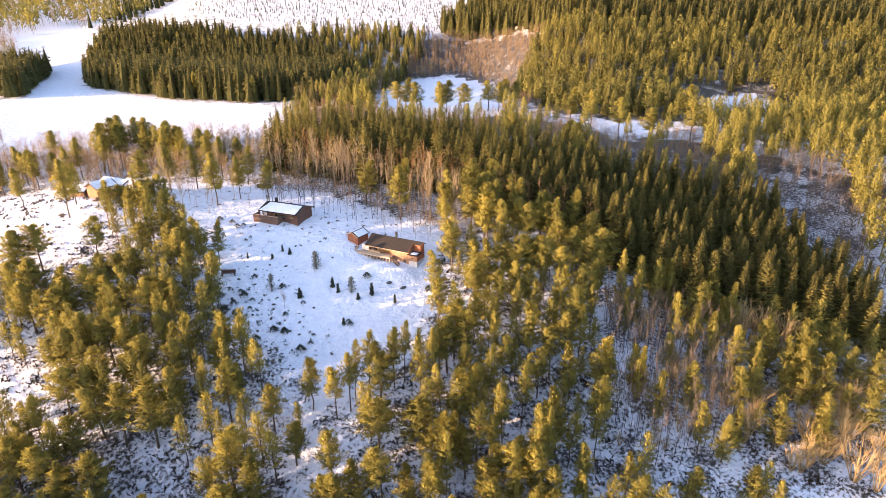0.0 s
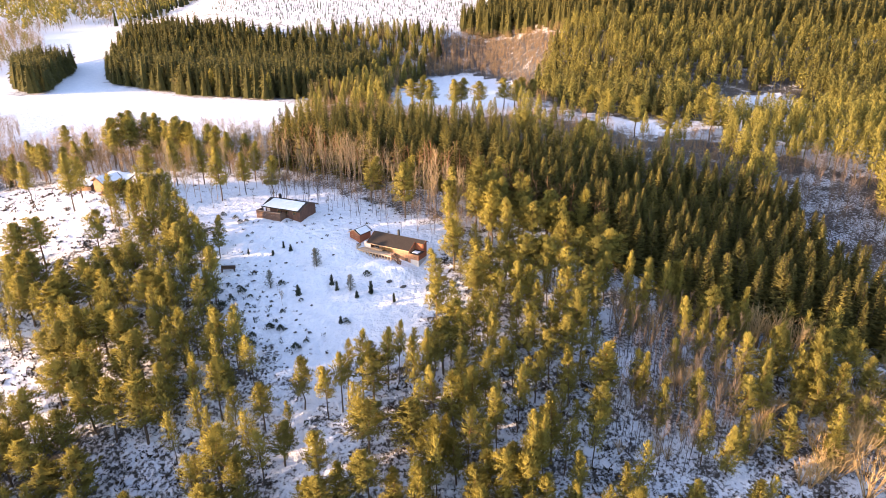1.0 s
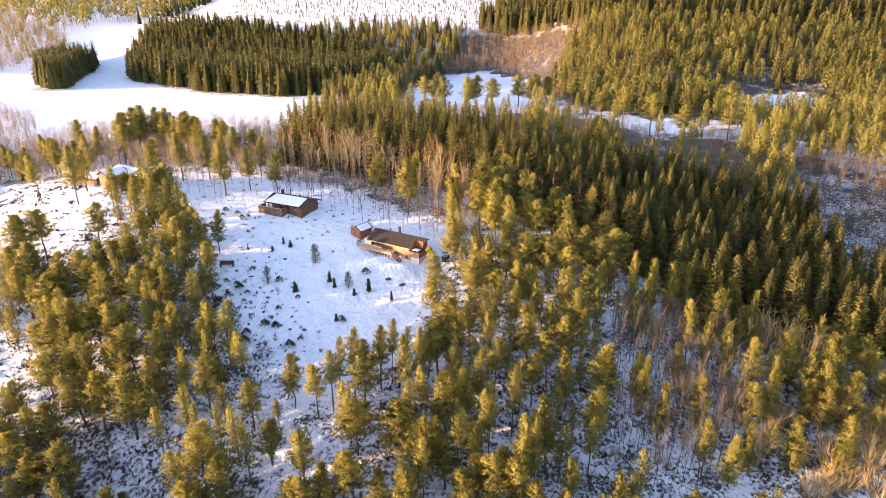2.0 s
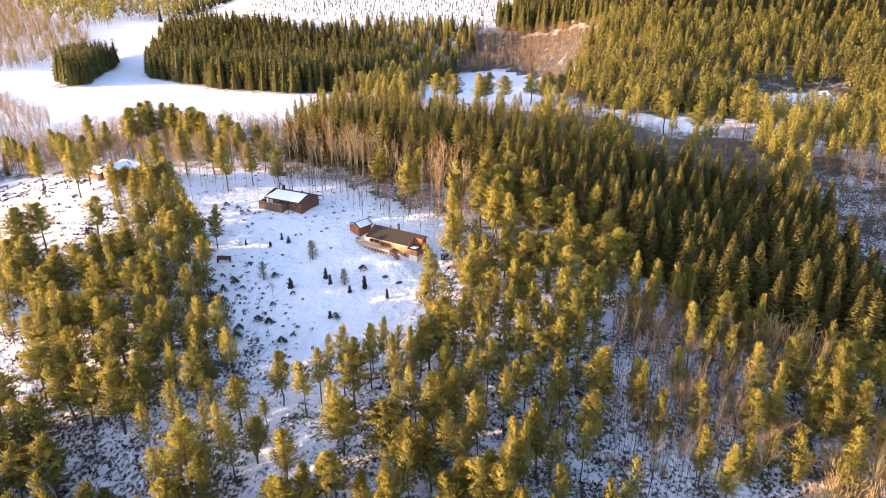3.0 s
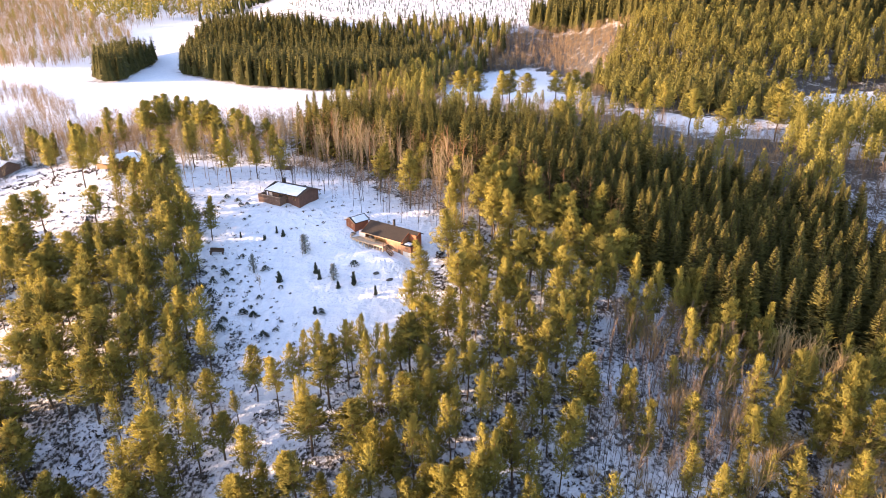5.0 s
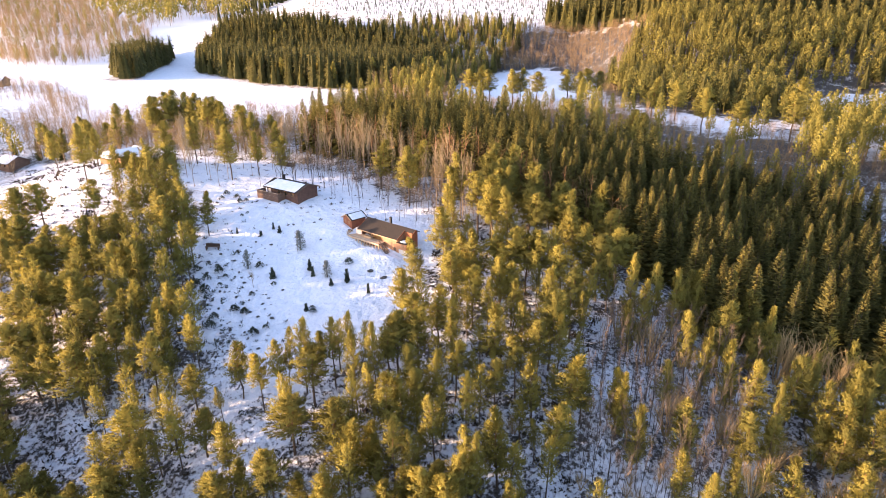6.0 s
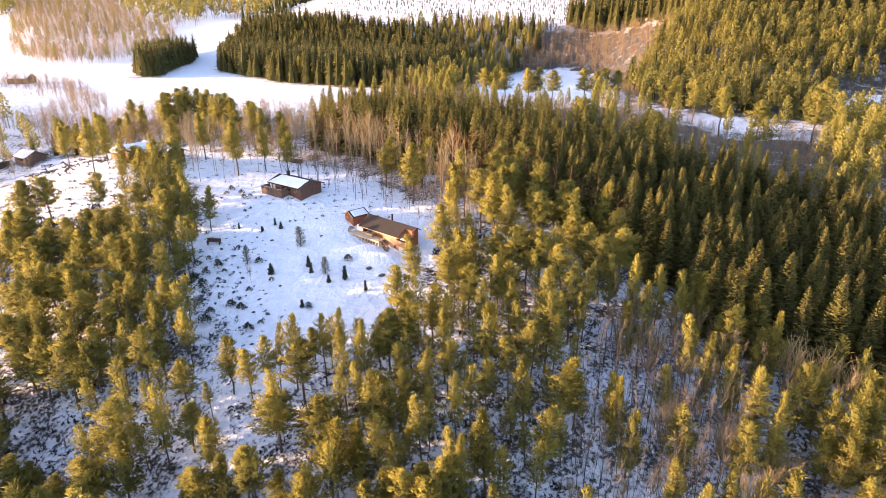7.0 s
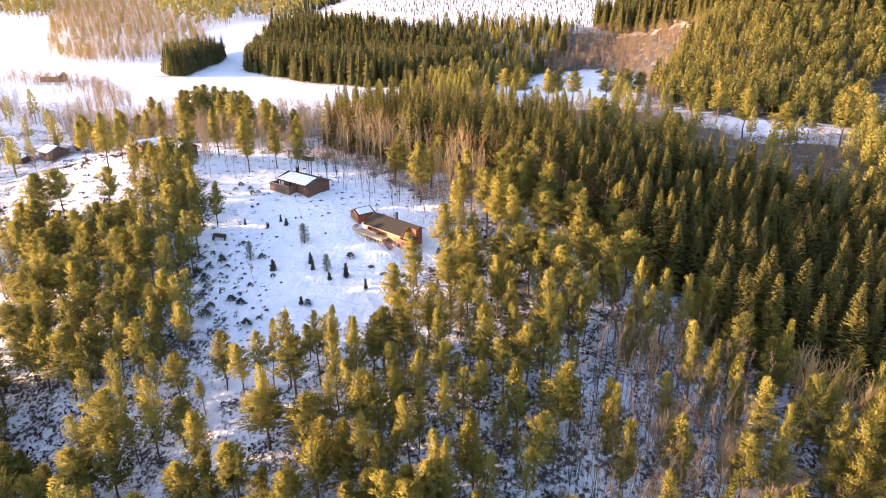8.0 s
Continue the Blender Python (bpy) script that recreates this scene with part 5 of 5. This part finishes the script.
    # an added dark sheet stands for the shaded void behind the posts
    part("under_deck_shade", box(-2.0, 6.3, -0.62, -0.56, 0.2, 2.7), DARK_TIMBER, deck, "dark sheet added for the shade under the deck")
    rail = part("railing", box(-2.18, -2.11, -1.3, 0.3, 3.5, 3.58), DECKING, deck, "low bleached board railing")
    for k in range(4):
        y = -1.26 + k * 0.5
        part("baluster", box(-2.17, -2.11, y - 0.045, y + 0.045, 2.66, 3.5), DECKING, rail)
    for z in (2.92, 3.2):
        part("rail_board", box(-2.205, -2.172, -1.3, 0.3, z, z + 0.2), DECKING, rail)
    part("edge_board", box(-2.26, 6.46, -1.36, -1.3, 2.56, 2.84), DECKING, deck, "bleached edge board of the deck")
    part("bench", box(0.6, 3.4, -0.2, 0.25, 2.84, 3.25, 0.02), TIMBER, deck, "timber bench on the deck")
    # stair from the deck
    stair = part("stair", beam(beam(bmesh.new(), (6.42, -1.2, 2.75), (8.6, -1.2, 1.0), 0.06, 0.26), (6.42, -0.2, 2.75), (8.6, -0.2, 1.0), 0.06, 0.26), DARK_TIMBER, cabin, "dark timber stair with a railing")
    for k in range(8):
        x = 6.6 + k * 0.27
        part("step", box(x - 0.14, x + 0.14, -1.17, -0.23, 2.66 - k * 0.215, 2.71 - k * 0.215), TIMBER, stair)
    bm = beam(bmesh.new(), (6.42, -1.24, 3.6), (8.6, -1.24, 1.85), 0.06, 0.1)
    for k in range(4):
        x, z = 6.5 + k * 0.68, 2.7 - k * 0.54
        add_box(bm, x - 0.04, x + 0.04, -1.28, -1.2, z - 0.3, z + 0.85)
    part("stair_railing", bm, DARK_TIMBER, stair)
    return cabin


def build_annex():
    annex = thing("annex_cabin", pose(-20.65, 123.5, 0, 0, 0, -33.6), "small red-brown board annex with snow on its gable roof", "cabin")
    gable = [(0, 1.8), (2.8, 1.8), (2.8, 5.25), (1.4, 6.02), (0, 5.25)]
    part("front_wall", prism(gable, (0.0, 0.14), "y"), RED, annex, "red-brown board gable")
    part("back_wall", prism(gable, (3.3, 3.44), "y"), RED, annex)
    part("side_wall", box(2.66, 2.8, 0.14, 3.3, 1.8, 5.22), RED, annex)
    part("side_wall", box(0, 0.14, 0.14, 3.3, 1.8, 5.22), RED, annex)
    right = part("roof_slope", slab([(1.4, -0.3, 6.16), (3.12, -0.3, 5.24), (3.12, 3.68, 5.24), (1.4, 3.68, 6.16)], 0.11), FELT, annex)
    left = part("roof_slope", slab([(-0.32, -0.3, 5.24), (1.398, -0.3, 6.16), (1.398, 3.68, 6.16), (-0.32, 3.68, 5.24)], 0.11), FELT, annex)
    part("snow", snow_sheet([(1.55, 0.05, 6.09), (3.08, 0.05, 5.27), (3.08, 3.45, 5.27), (1.55, 3.45, 6.09)], 0.13, 5), SNOW, right, "snow on the roof slope")
    part("snow", snow_sheet([(-0.2, 0.4, 5.31), (1.1, 0.4, 6.0), (1.1, 3.0, 6.0), (-0.2, 3.0, 5.31)], 0.07, 6), SNOW, left)
    for x in (-0.34, 3.14):
        part("barge_board", beam(bmesh.new(), (x, -0.33, 5.18), (1.4, -0.33, 6.11), 0.04, 0.18), TIMBER, annex)
    window(annex, 0.55, 0.95, -0.005, 4.3, 4.85, 0)
    window(annex, 1.75, 2.15, -0.005, 4.3, 4.85, 0)
    return annex


def build_second_cabin():
    cabin = thing("cabin", pose(-40.9, 131.1, 0, 0, 0, -21.6), "dark brown timber cabin with a snow-covered roof", "cabin")
    L, D, E, R = 9.3, 5.8, 8.55, 9.55
    bm = bmesh.new()
    add_box(bm, 0.14, L - 0.14, 0, 0.14, 4.4, 7.2)
    add_box(bm, 0.14, L - 0.14, 0, 0.14, 8.2, E)
    for a, b in ((0.14, 0.3), (1.25, 3.2), (4.2, 5.3), (6.1, 7.3), (8.2, L - 0.14)):
        add_box(bm, a, b, 0, 0.14, 7.2, 8.2)
    part("front_wall", bm, BROWN, cabin)
    part("back_wall", box(0.14, L - 0.14, D - 0.14, D, 4.4, E), BROWN, cabin)
    gable = [(0, 4.4), (D, 4.4), (D, E), (D / 2, R - 0.1), (0, E)]
    part("end_wall", prism(gable, (L - 0.14, L), "x"), BROWN, cabin, "dark brown gable wall")
    part("end_wall", prism(gable, (0, 0.14), "x"), BROWN, cabin)
    part("inner_wall", box(0.3, L - 0.3, 2.6, 2.7, 6.2, E), INSIDE, cabin)
    for a, b, n in ((3.2, 4.2, 1), (5.3, 6.1, 0), (7.3, 8.2, 1)):
        window(cabin, a + 0.005, b - 0.005, 0.07, 7.2, 8.2, n)
    part("door", box(0.305, 1.245, 0.02, 0.1, 6.4, 8.19, 0.01), PALE, cabin, "pale painted door panel")
    front = part("roof_slope", slab([(-0.7, -0.6, E - 0.13), (L + 0.4, -0.6, E - 0.13), (L + 0.4, D / 2, R), (-0.7, D / 2, R)], 0.16), FELT, cabin)
    part("roof_slope", slab([(-0.7, D / 2 + 0.002, R), (L + 0.4, D / 2 + 0.002, R), (L + 0.4, D + 0.6, E - 0.13), (-0.7, D + 0.6, E - 0.13)], 0.16), FELT, cabin)
    part("snow", snow_sheet([(-0.6, -0.52, E - 0.1), (L - 0.2, -0.52, E - 0.1), (L - 0.2, D / 2 - 0.1, R - 0.02), (0.4, D / 2 - 0.1, R - 0.02)], 0.2, 7), SNOW, front, "even snow on the roof slope")
    for y in (-0.6, D + 0.6):
        part("barge_board", beam(bmesh.new(), (L + 0.42, y, E - 0.22), (L + 0.42, D / 2, R - 0.09), 0.05, 0.22), DARK_TIMBER, cabin)
    part("chimney", box(1.0, 1.5, 3.6, 4.1, 8.8, 10.3, 0.02), METAL, cabin, "dark chimney")
    deck = part("deck", box(-1.0, 5.4, -1.9, -0.02, 6.1, 6.35), DARK_TIMBER, cabin, "deck with a solid board parapet")
    bm = bmesh.new()
    for k in range(7):
        z = 5.5 + k * 0.34
        add_box(bm, -1.05, 5.45, -1.96, -1.92, z, z + 0.315)
        add_box(bm, -1.06, -1.02, -1.92, 0.5, z, z + 0.315)
        add_box(bm, 5.4, 5.44, -1.92, -0.02, z, z + 0.315)
    part("parapet", bm, PARAPET, deck, "weathered brown board parapet")
    part("rail", box(-1.1, 5.5, -2.0, -1.86, 7.87, 7.93), DECKING, deck, "pale handrail")
    for k in range(5):
        x = -0.95 + k * 1.57
        part("post", box(x - 0.06, x + 0.06, -1.915, -1.8, 4.6, 7.85), DARK_TIMBER, deck)
    return cabin


def gable_house(name, m, label, L, D, wall, rise, wall_mat, snow_seed, windows=3, low=-1.5, foot_mat=None):
    """A small snow-roofed house with its long side to the front."""
    house = thing(name, m, label, "house")
    bm = bmesh.new()
    step = L / (windows + 1) if windows else 0
    holes = [(step * (k + 1) - 0.5, step * (k + 1) + 0.5) for k in range(windows)]
    top, sill = wall - 0.35, wall - 1.35
    add_box(bm, 0.12, L - 0.12, 0, 0.12, low, sill if windows else wall)
    if windows:
        add_box(bm, 0.12, L - 0.12, 0, 0.12, top, wall)
        edges = [0.12] + [e for h in holes for e in h] + [L - 0.12]
        for a, b in zip(edges[::2], edges[1::2]):
            add_box(bm, a, b, 0, 0.12, sill, top)
        for a, b in holes:
            window(house, a + 0.004, b - 0.004, 0.06, sill, top, 0)
        part("inner_wall", box(0.2, L - 0.2, D / 2, D / 2 + 0.1, 0, wall), INSIDE, house)
    part("front_wall", bm, wall_mat, house)
    part("back_wall", box(0.12, L - 0.12, D - 0.12, D, low, wall), wall_mat, house)
    gable = [(0, low), (D, low), (D, wall), (D / 2, wall + rise - 0.08), (0, wall)]
    part("end_wall", prism(gable, (0, 0.12), "x"), wall_mat, house)
    part("end_wall", prism(gable, (L - 0.12, L), "x"), wall_mat, house)
    drop = rise / (D / 2) * 0.45
    a = part("roof_slope", slab([(-0.4, -0.45, wall - drop), (L + 0.4, -0.45, wall - drop), (L + 0.4, D / 2, wall + rise), (-0.4, D / 2, wall + rise)], 0.14), FELT, house)
    b = part("roof_slope", slab([(-0.4, D / 2 + 0.002, wall + rise), (L + 0.4, D / 2 + 0.002, wall + rise), (L + 0.4, D + 0.45, wall - drop), (-0.4, D + 0.45, wall - drop)], 0.14), FELT, house)
    for x in (-0.43, L + 0.43):
        for y in (-0.47, D + 0.47):
            part("barge_board", beam(bmesh.new(), (x, y, wall - drop - 0.06), (x, D / 2, wall + rise - 0.06), 0.05, 0.24), DARK_TIMBER, house)
    part("snow", snow_sheet([(-0.35, -0.42, wall - drop), (L + 0.35, -0.42, wall - drop), (L + 0.35, D / 2, wall + rise), (-0.35, D / 2, wall + rise)], 0.2, snow_seed), SNOW, a, "thick snow on the roof")
    part("snow", snow_sheet([(-0.35, D / 2, wall + rise), (L + 0.35, D / 2, wall + rise), (L + 0.35, D + 0.42, wall - drop), (-0.35, D + 0.42, wall - drop)], 0.2, snow_seed + 1), SNOW, b, "thick snow on the roof")
    return house


def on_ground(x, y, turn, lift=0.0):
    return pose(x, y, float(height(x, y)) + lift, 0, 0, turn)


build_main_cabin()
build_annex()
build_second_cabin()

# the house on the knoll: two ranges, a glazed porch with a deck, and a shed
gable_house("house", on_ground(-82.3, 139.5, -24, -0.1), "orange-brown timber house with a snow-covered roof on the knoll", 7.5, 5.6, 2.5, 1.2, HONEY, 21, 3)
gable_house("house_wing", on_ground(-75.6, 138.2, -24, -0.2), "brown timber wing with a snow-covered roof", 5.5, 4.6, 2.6, 1.2, BROWN, 25, 1)
porch = gable_house("porch", on_ground(-79.0, 134.0, 60, 0.0), "glazed timber porch with a snowy roof", 4.6, 4.0, 2.5, 1.0, HONEY, 27, 3)
porch_deck = part("deck", box(-1.6, 5.2, -1.6, -0.02, -0.9, 0.1), DARK_TIMBER, porch, "timber deck before the porch")
part("parapet", box(-1.65, 5.25, -1.68, -1.62, -0.5, 1.0), HONEY, porch_deck, "orange board parapet")
gable_house("shed", on_ground(-88.8, 138.8, -14, 0.0), "small orange board shed with a snowy roof", 4.6, 3.4, 2.0, 0.9, HONEY, 29, 0)

# houses beyond the knoll and the barn by the field
gable_house("house", on_ground(-141.5, 157.5, -18, 0.4), "pale timber house with a snow-covered roof among trees", 6.5, 6.0, 2.4, 1.5, PARAPET, 31, 2)
gable_house("shed", on_ground(-148.5, 154.0, -8, 0.0), "low dark shed with a snow-covered roof", 5.0, 3.6, 1.8, 0.5, BROWN, 33, 0)
gable_house("barn", on_ground(-254.0, 258.0, 12, 0.0), "weathered grey barn beside the snowy field", 10.0, 6.5, 2.8, 1.8, DARK_TIMBER, 35, 0)


# ---- things in the clearing ----
def tuft(seed, tall, wide, count, rise, mat, slender=0.22, taper=0.6):
    """A dense shrub of upright sprays."""
    rng = np.random.default_rng(seed)
    f = rng.uniform(0, 1, count)
    a = rng.uniform(0, 6.283, count)
    r = wide * (1 - f) ** taper * np.sqrt(rng.uniform(0.05, 1, count))
    at = np.stack([np.cos(a) * r, np.sin(a) * r, f * tall * 0.8 - 0.1], 1)
    way = np.stack([np.cos(a) * (1 - rise), np.sin(a) * (1 - rise), np.full(count, rise)], 1) + rng.normal(size=(count, 3)) * 0.22
    size = tall * rng.uniform(0.16, 0.34, count)
    verts = blades(at, way, size, size * slender * 2, rng)
    return mesh_of("foliage", verts, np.arange(len(verts)).reshape(-1, 3), mat, np.repeat(rng.uniform(0, 0.9, count), 3))


JUNIPERS = [tuft(201, 2.2, 0.40, 260, 0.9, JUNIPER, 0.16, 1.1), tuft(202, 2.2, 0.34, 240, 0.93, JUNIPER, 0.15, 1.2), tuft(203, 2.0, 0.5, 260, 0.84, JUNIPER, 0.17, 1.0)]
BUSHES = [tuft(211, 1.2, 0.9, 200, 0.5, JUNIPER), tuft(212, 1.0, 0.8, 160, 0.45, JUNIPER)]


def shrub(name, me, x, y, scale, label, category, group):
    ob = new(name, me)
    ob.matrix_world = on_ground(x, y, (x * 37 + y * 11) % 360) @ Matrix.Diagonal((scale, scale, scale, 1))
    return tagged(ob, label, category, group)


for k, (x, y, s) in enumerate(((-21.7, 108.6, 1.05), (-20.4, 106.9, 1.0), (-16.3, 105.2, 0.8), (-13.8, 106.6, 1.25), (-33.8, 119.0, 0.7), (-32.1, 118.2, 0.8), (-35.5, 116.7, 0.55), (-40.5, 116.7, 0.65), (-27.5, 105.4, 1.15), (-35.4, 117.0, 0.45), (-9.2, 104.5, 0.9), (-18.2, 98.6, 0.8))):
    shrub("juniper", JUNIPERS[k % 3], x, y, s, "dark upright juniper standing in snow", "juniper", "junipers in the clearing")
for k, (x, y, s) in enumerate(((-15.3, 111.7, 1.1), (-45.6, 127.4, 1.0), (-47.3, 129.3, 0.8), (-44.4, 127.9, 0.8), (-33.0, 92.9, 1.3), (-17.0, 98.6, 0.9), (-28.6, 96.7, 0.9), (-30.3, 97.2, 0.8), (-25.0, 92.7, 1.1), (-23.5, 94.1, 0.8), (-31.5, 108.2, 1.0), (-39.8, 103.6, 1.2), (-41.0, 101.8, 1.0), (-38.2, 100.0, 0.9), (-2.8, 108.6, 1.2), (-50.2, 128.0, 0.9), (-50.4, 130.4, 0.9), (-42.4, 122.3, 0.6), (-41.6, 123.2, 0.5), (-39.3, 106.8, 0.9), (-38.4, 105.8, 1.1), (-36.5, 104.6, 0.8), (-38.6, 100.8, 1.2), (-36.4, 102.4, 0.7), (-30.7, 97.1, 1.0), (-26.6, 103.8, 0.9), (-29.4, 100.9, 0.7), (-43.0, 105.6, 1.2), (-33.3, 94.9, 1.0), (-17.4, 99.3, 0.8), (-28.8, 97.0, 0.8), (-41.2, 102.2, 1.3), (-45.5, 107.3, 1.0), (-46.2, 102.8, 1.3), (-43.6, 100.0, 1.3))):
    shrub("bush", BUSHES[k % 2], x, y, s, "low dark bush half buried in snow", "bush", "bushes in the clearing")
plant("young_pine", YOUNG_PINE, -17.8, 107.2, 0.85, 1.0, "small grey-green young pine in snow", "young pine", "young trees in the clearing", 1.3)
plant("young_pine", YOUNG_PINE, -33.4, 107.3, 0.95, 2.0, "young pine with grey-green frosted needles in snow", "young pine", "young trees in the clearing", 1.0, 3.0)
plant("young_birch", BARES[0], -26.0, 113.0, 0.42, 0.4, "small leafless birch in sunlit snow", "birch tree", "young trees in the clearing", 1.2)
plant("young_pine", YOUNG_PINE, -25.8, 113.9, 1.0, 0.4, "small frosted young pine in sunlit snow", "young pine", "young trees in the clearing", 1.3)
plant("young_birch", BARES[2], -29.8, 102.5, 0.40, 0.9, "leaning leafless sapling in snow", "birch tree", "young trees in the clearing", 1.2, 8.0)


def stone_mesh(seed):
    rng = random.Random(seed)
    bm = bmesh.new()
    bmesh.ops.create_icosphere(bm, subdivisions=2, radius=0.5)
    for v in bm.verts:
        d = 0.75 + 0.5 * noise.noise(v.co * 2.2 + Vector((seed, 0, 0)))
        v.co = Vector((v.co.x * d * 1.3, v.co.y * d, v.co.z * d * 0.6))
    me = bpy.data.meshes.new("stone")
    bm.to_mesh(me)
    bm.free()
    me.materials.append(ROCK)
    return me


STONES = [stone_mesh(k) for k in (3, 8, 15)]
rng_stone = random.Random(9)
spots = [(-10.8, 110.3, 1.0), (-7.9, 109.1, 1.2), (-26.4, 99.0, 0.7), (-24.4, 102.8, 0.6), (-23.0, 117.2, 0.7), (-18.5, 121.2, 0.8), (-26.5, 122.5, 0.6)]
for x, y in scatter([(-44, 108), (-33, 92), (-26, 82), (-20, 84), (-24, 100), (-34, 118)], 2.6, 18, (), 0.5):
    spots.append((float(x), float(y), rng_stone.uniform(0.3, 0.8)))
for x, y, s in spots[:90]:
    ob = new("stone", STONES[rng_stone.randrange(3)])
    ob.matrix_world = on_ground(x, y, rng_stone.uniform(0, 360), 0.08) @ Matrix.Diagonal((s, s, s, 1))
    tagged(ob, "dark lichened stone showing through the snow", "stone", "stones in the clearing")


def build_bench():
    bench = thing("wooden_bench", on_ground(-43.0, 111.5, 8, 0.0), "dark weathered wooden bench in the snow", "bench")
    part("seat", box(-1.4, 1.4, -0.3, 0.3, 0.55, 0.65, 0.02), DARK_TIMBER, bench)
    part("backrest", box(-1.4, 1.4, 0.3, 0.38, 0.62, 1.15, 0.02), DARK_TIMBER, bench)
    for x in (-1.2, 1.2):
        part("leg", box(x - 0.1, x + 0.1, -0.25, 0.25, -0.4, 0.55), DARK_TIMBER, bench)


def build_log_pile():
    pile = thing("log_pile", on_ground(-46.9, 154.0, -14, 0.0), "dark stack of firewood with snow on top", "log pile")
    bm = bmesh.new()
    bmesh.ops.create_cone(bm, cap_ends=True, segments=9, radius1=0.16, radius2=0.15, depth=1.1, matrix=Matrix.Rotation(radians(90), 4, "X"))
    me = bpy.data.meshes.new("log")
    bm.to_mesh(me)
    bm.free()
    me.materials.append(DARK_TIMBER)
    for row in range(4):
        for k in range(11 - row % 2):
            ob = new("log", me)
            ob.parent = pile
            ob.location = (-1.6 + k * 0.32 + (row % 2) * 0.16, 0, 0.15 + row * 0.28)
    part("snow", snow_sheet([(-1.8, -0.5, 1.16), (1.8, -0.5, 1.16), (1.8, 0.5, 1.16), (-1.8, 0.5, 1.16)], 0.15, 44), SNOW, pile)


build_bench()
build_log_pile()


# ---- heather, brushwood and saplings: uncounted ----
def small_tufts(seed, blades_each, tall):
    rng = np.random.default_rng(seed)
    at = rng.normal(size=(blades_each, 3)) * np.array((0.35, 0.35, 0.05)) + np.array((0, 0, 0.02))
    way = rng.normal(size=(blades_each, 3)) * 0.7 + np.array((0, 0, 0.7))
    return blades(at, way, tall * rng.uniform(0.6, 1.3, blades_each), 0.22, rng), rng.uniform(0, 0.8, blades_each).repeat(3)


TUFTS = [small_tufts(300 + k, 16, 0.45) for k in range(4)]
forest("heather", np.concatenate([scatter(WEST_WOOD, 1.8, 50, (), 0.5), scatter(EAST_WOOD, 1.85, 51, (), 0.5)]), TUFTS, 0.5, 1.6, "dark heather and brushwood under the pines", HEATHER, 52, "heather")
forest("clearing_heather", scatter(CLEARING, 2.7, 53, ([(-24, 100), (-10, 90), (0, 112), (-4, 128), (-30, 122)],), 0.5), TUFTS, 0.25, 0.8, "sparse heather tips showing through the snow", HEATHER, 54, "heather")
forest("knoll_heather", scatter(KNOLL, 2.9, 55, (), 0.8), TUFTS, 0.6, 1.7, "heather and juniper scrub on the knoll", HEATHER, 56, "heather")
forest("stump_field", scatter(CLEARCUT, 3.4, 57, (), 0.9), STUMPS, 0.08, 0.28, "stumps and saplings on the snowy clear-cut", JUNIPER, 58, "stumps")
SAPLING_STRIP = [(-50, 150), (-25, 146), (0, 128), (8, 128), (6, 136), (-18, 156), (-48, 164)]
forest("saplings", scatter(SAPLING_STRIP, 1.7, 59, (), 0.5), FAR_BARES, 0.2, 0.42, "leafless saplings in front of the spruces", BRUSH, 60, "saplings")

# thin saplings on the shaded snow behind the cabins
BACK_SLOPE = [(-46, 136), (-40, 150), (-24, 147), (-2, 136), (-1, 122), (-8, 124), (-22, 131), (-30, 135)]
for x, y in scatter(BACK_SLOPE, 2.9, 63):
    plant("alder_tree", ALDER_TREES[rng_trees.randrange(3)], float(x), float(y), rng_trees.uniform(0.35, 0.8), rng_trees.uniform(0, 6.28), "thin grey sapling on the snow behind the cabins", "sapling", "saplings behind the cabins", 1.5)

# low juniper scrub where the wood meets the clearing
WOOD_EDGE = [(-49, 122), (-44, 107), (-34, 92), (-26, 82), (-20, 78), (-17, 84), (-22, 90), (-29, 98), (-36, 108), (-41, 121)]
forest("edge_scrub", scatter(WOOD_EDGE, 2.2, 69, (), 0.6), TUFTS, 0.4, 1.1, "low dark juniper scrub along the clearing's edge", JUNIPER, 70, "juniper scrub")
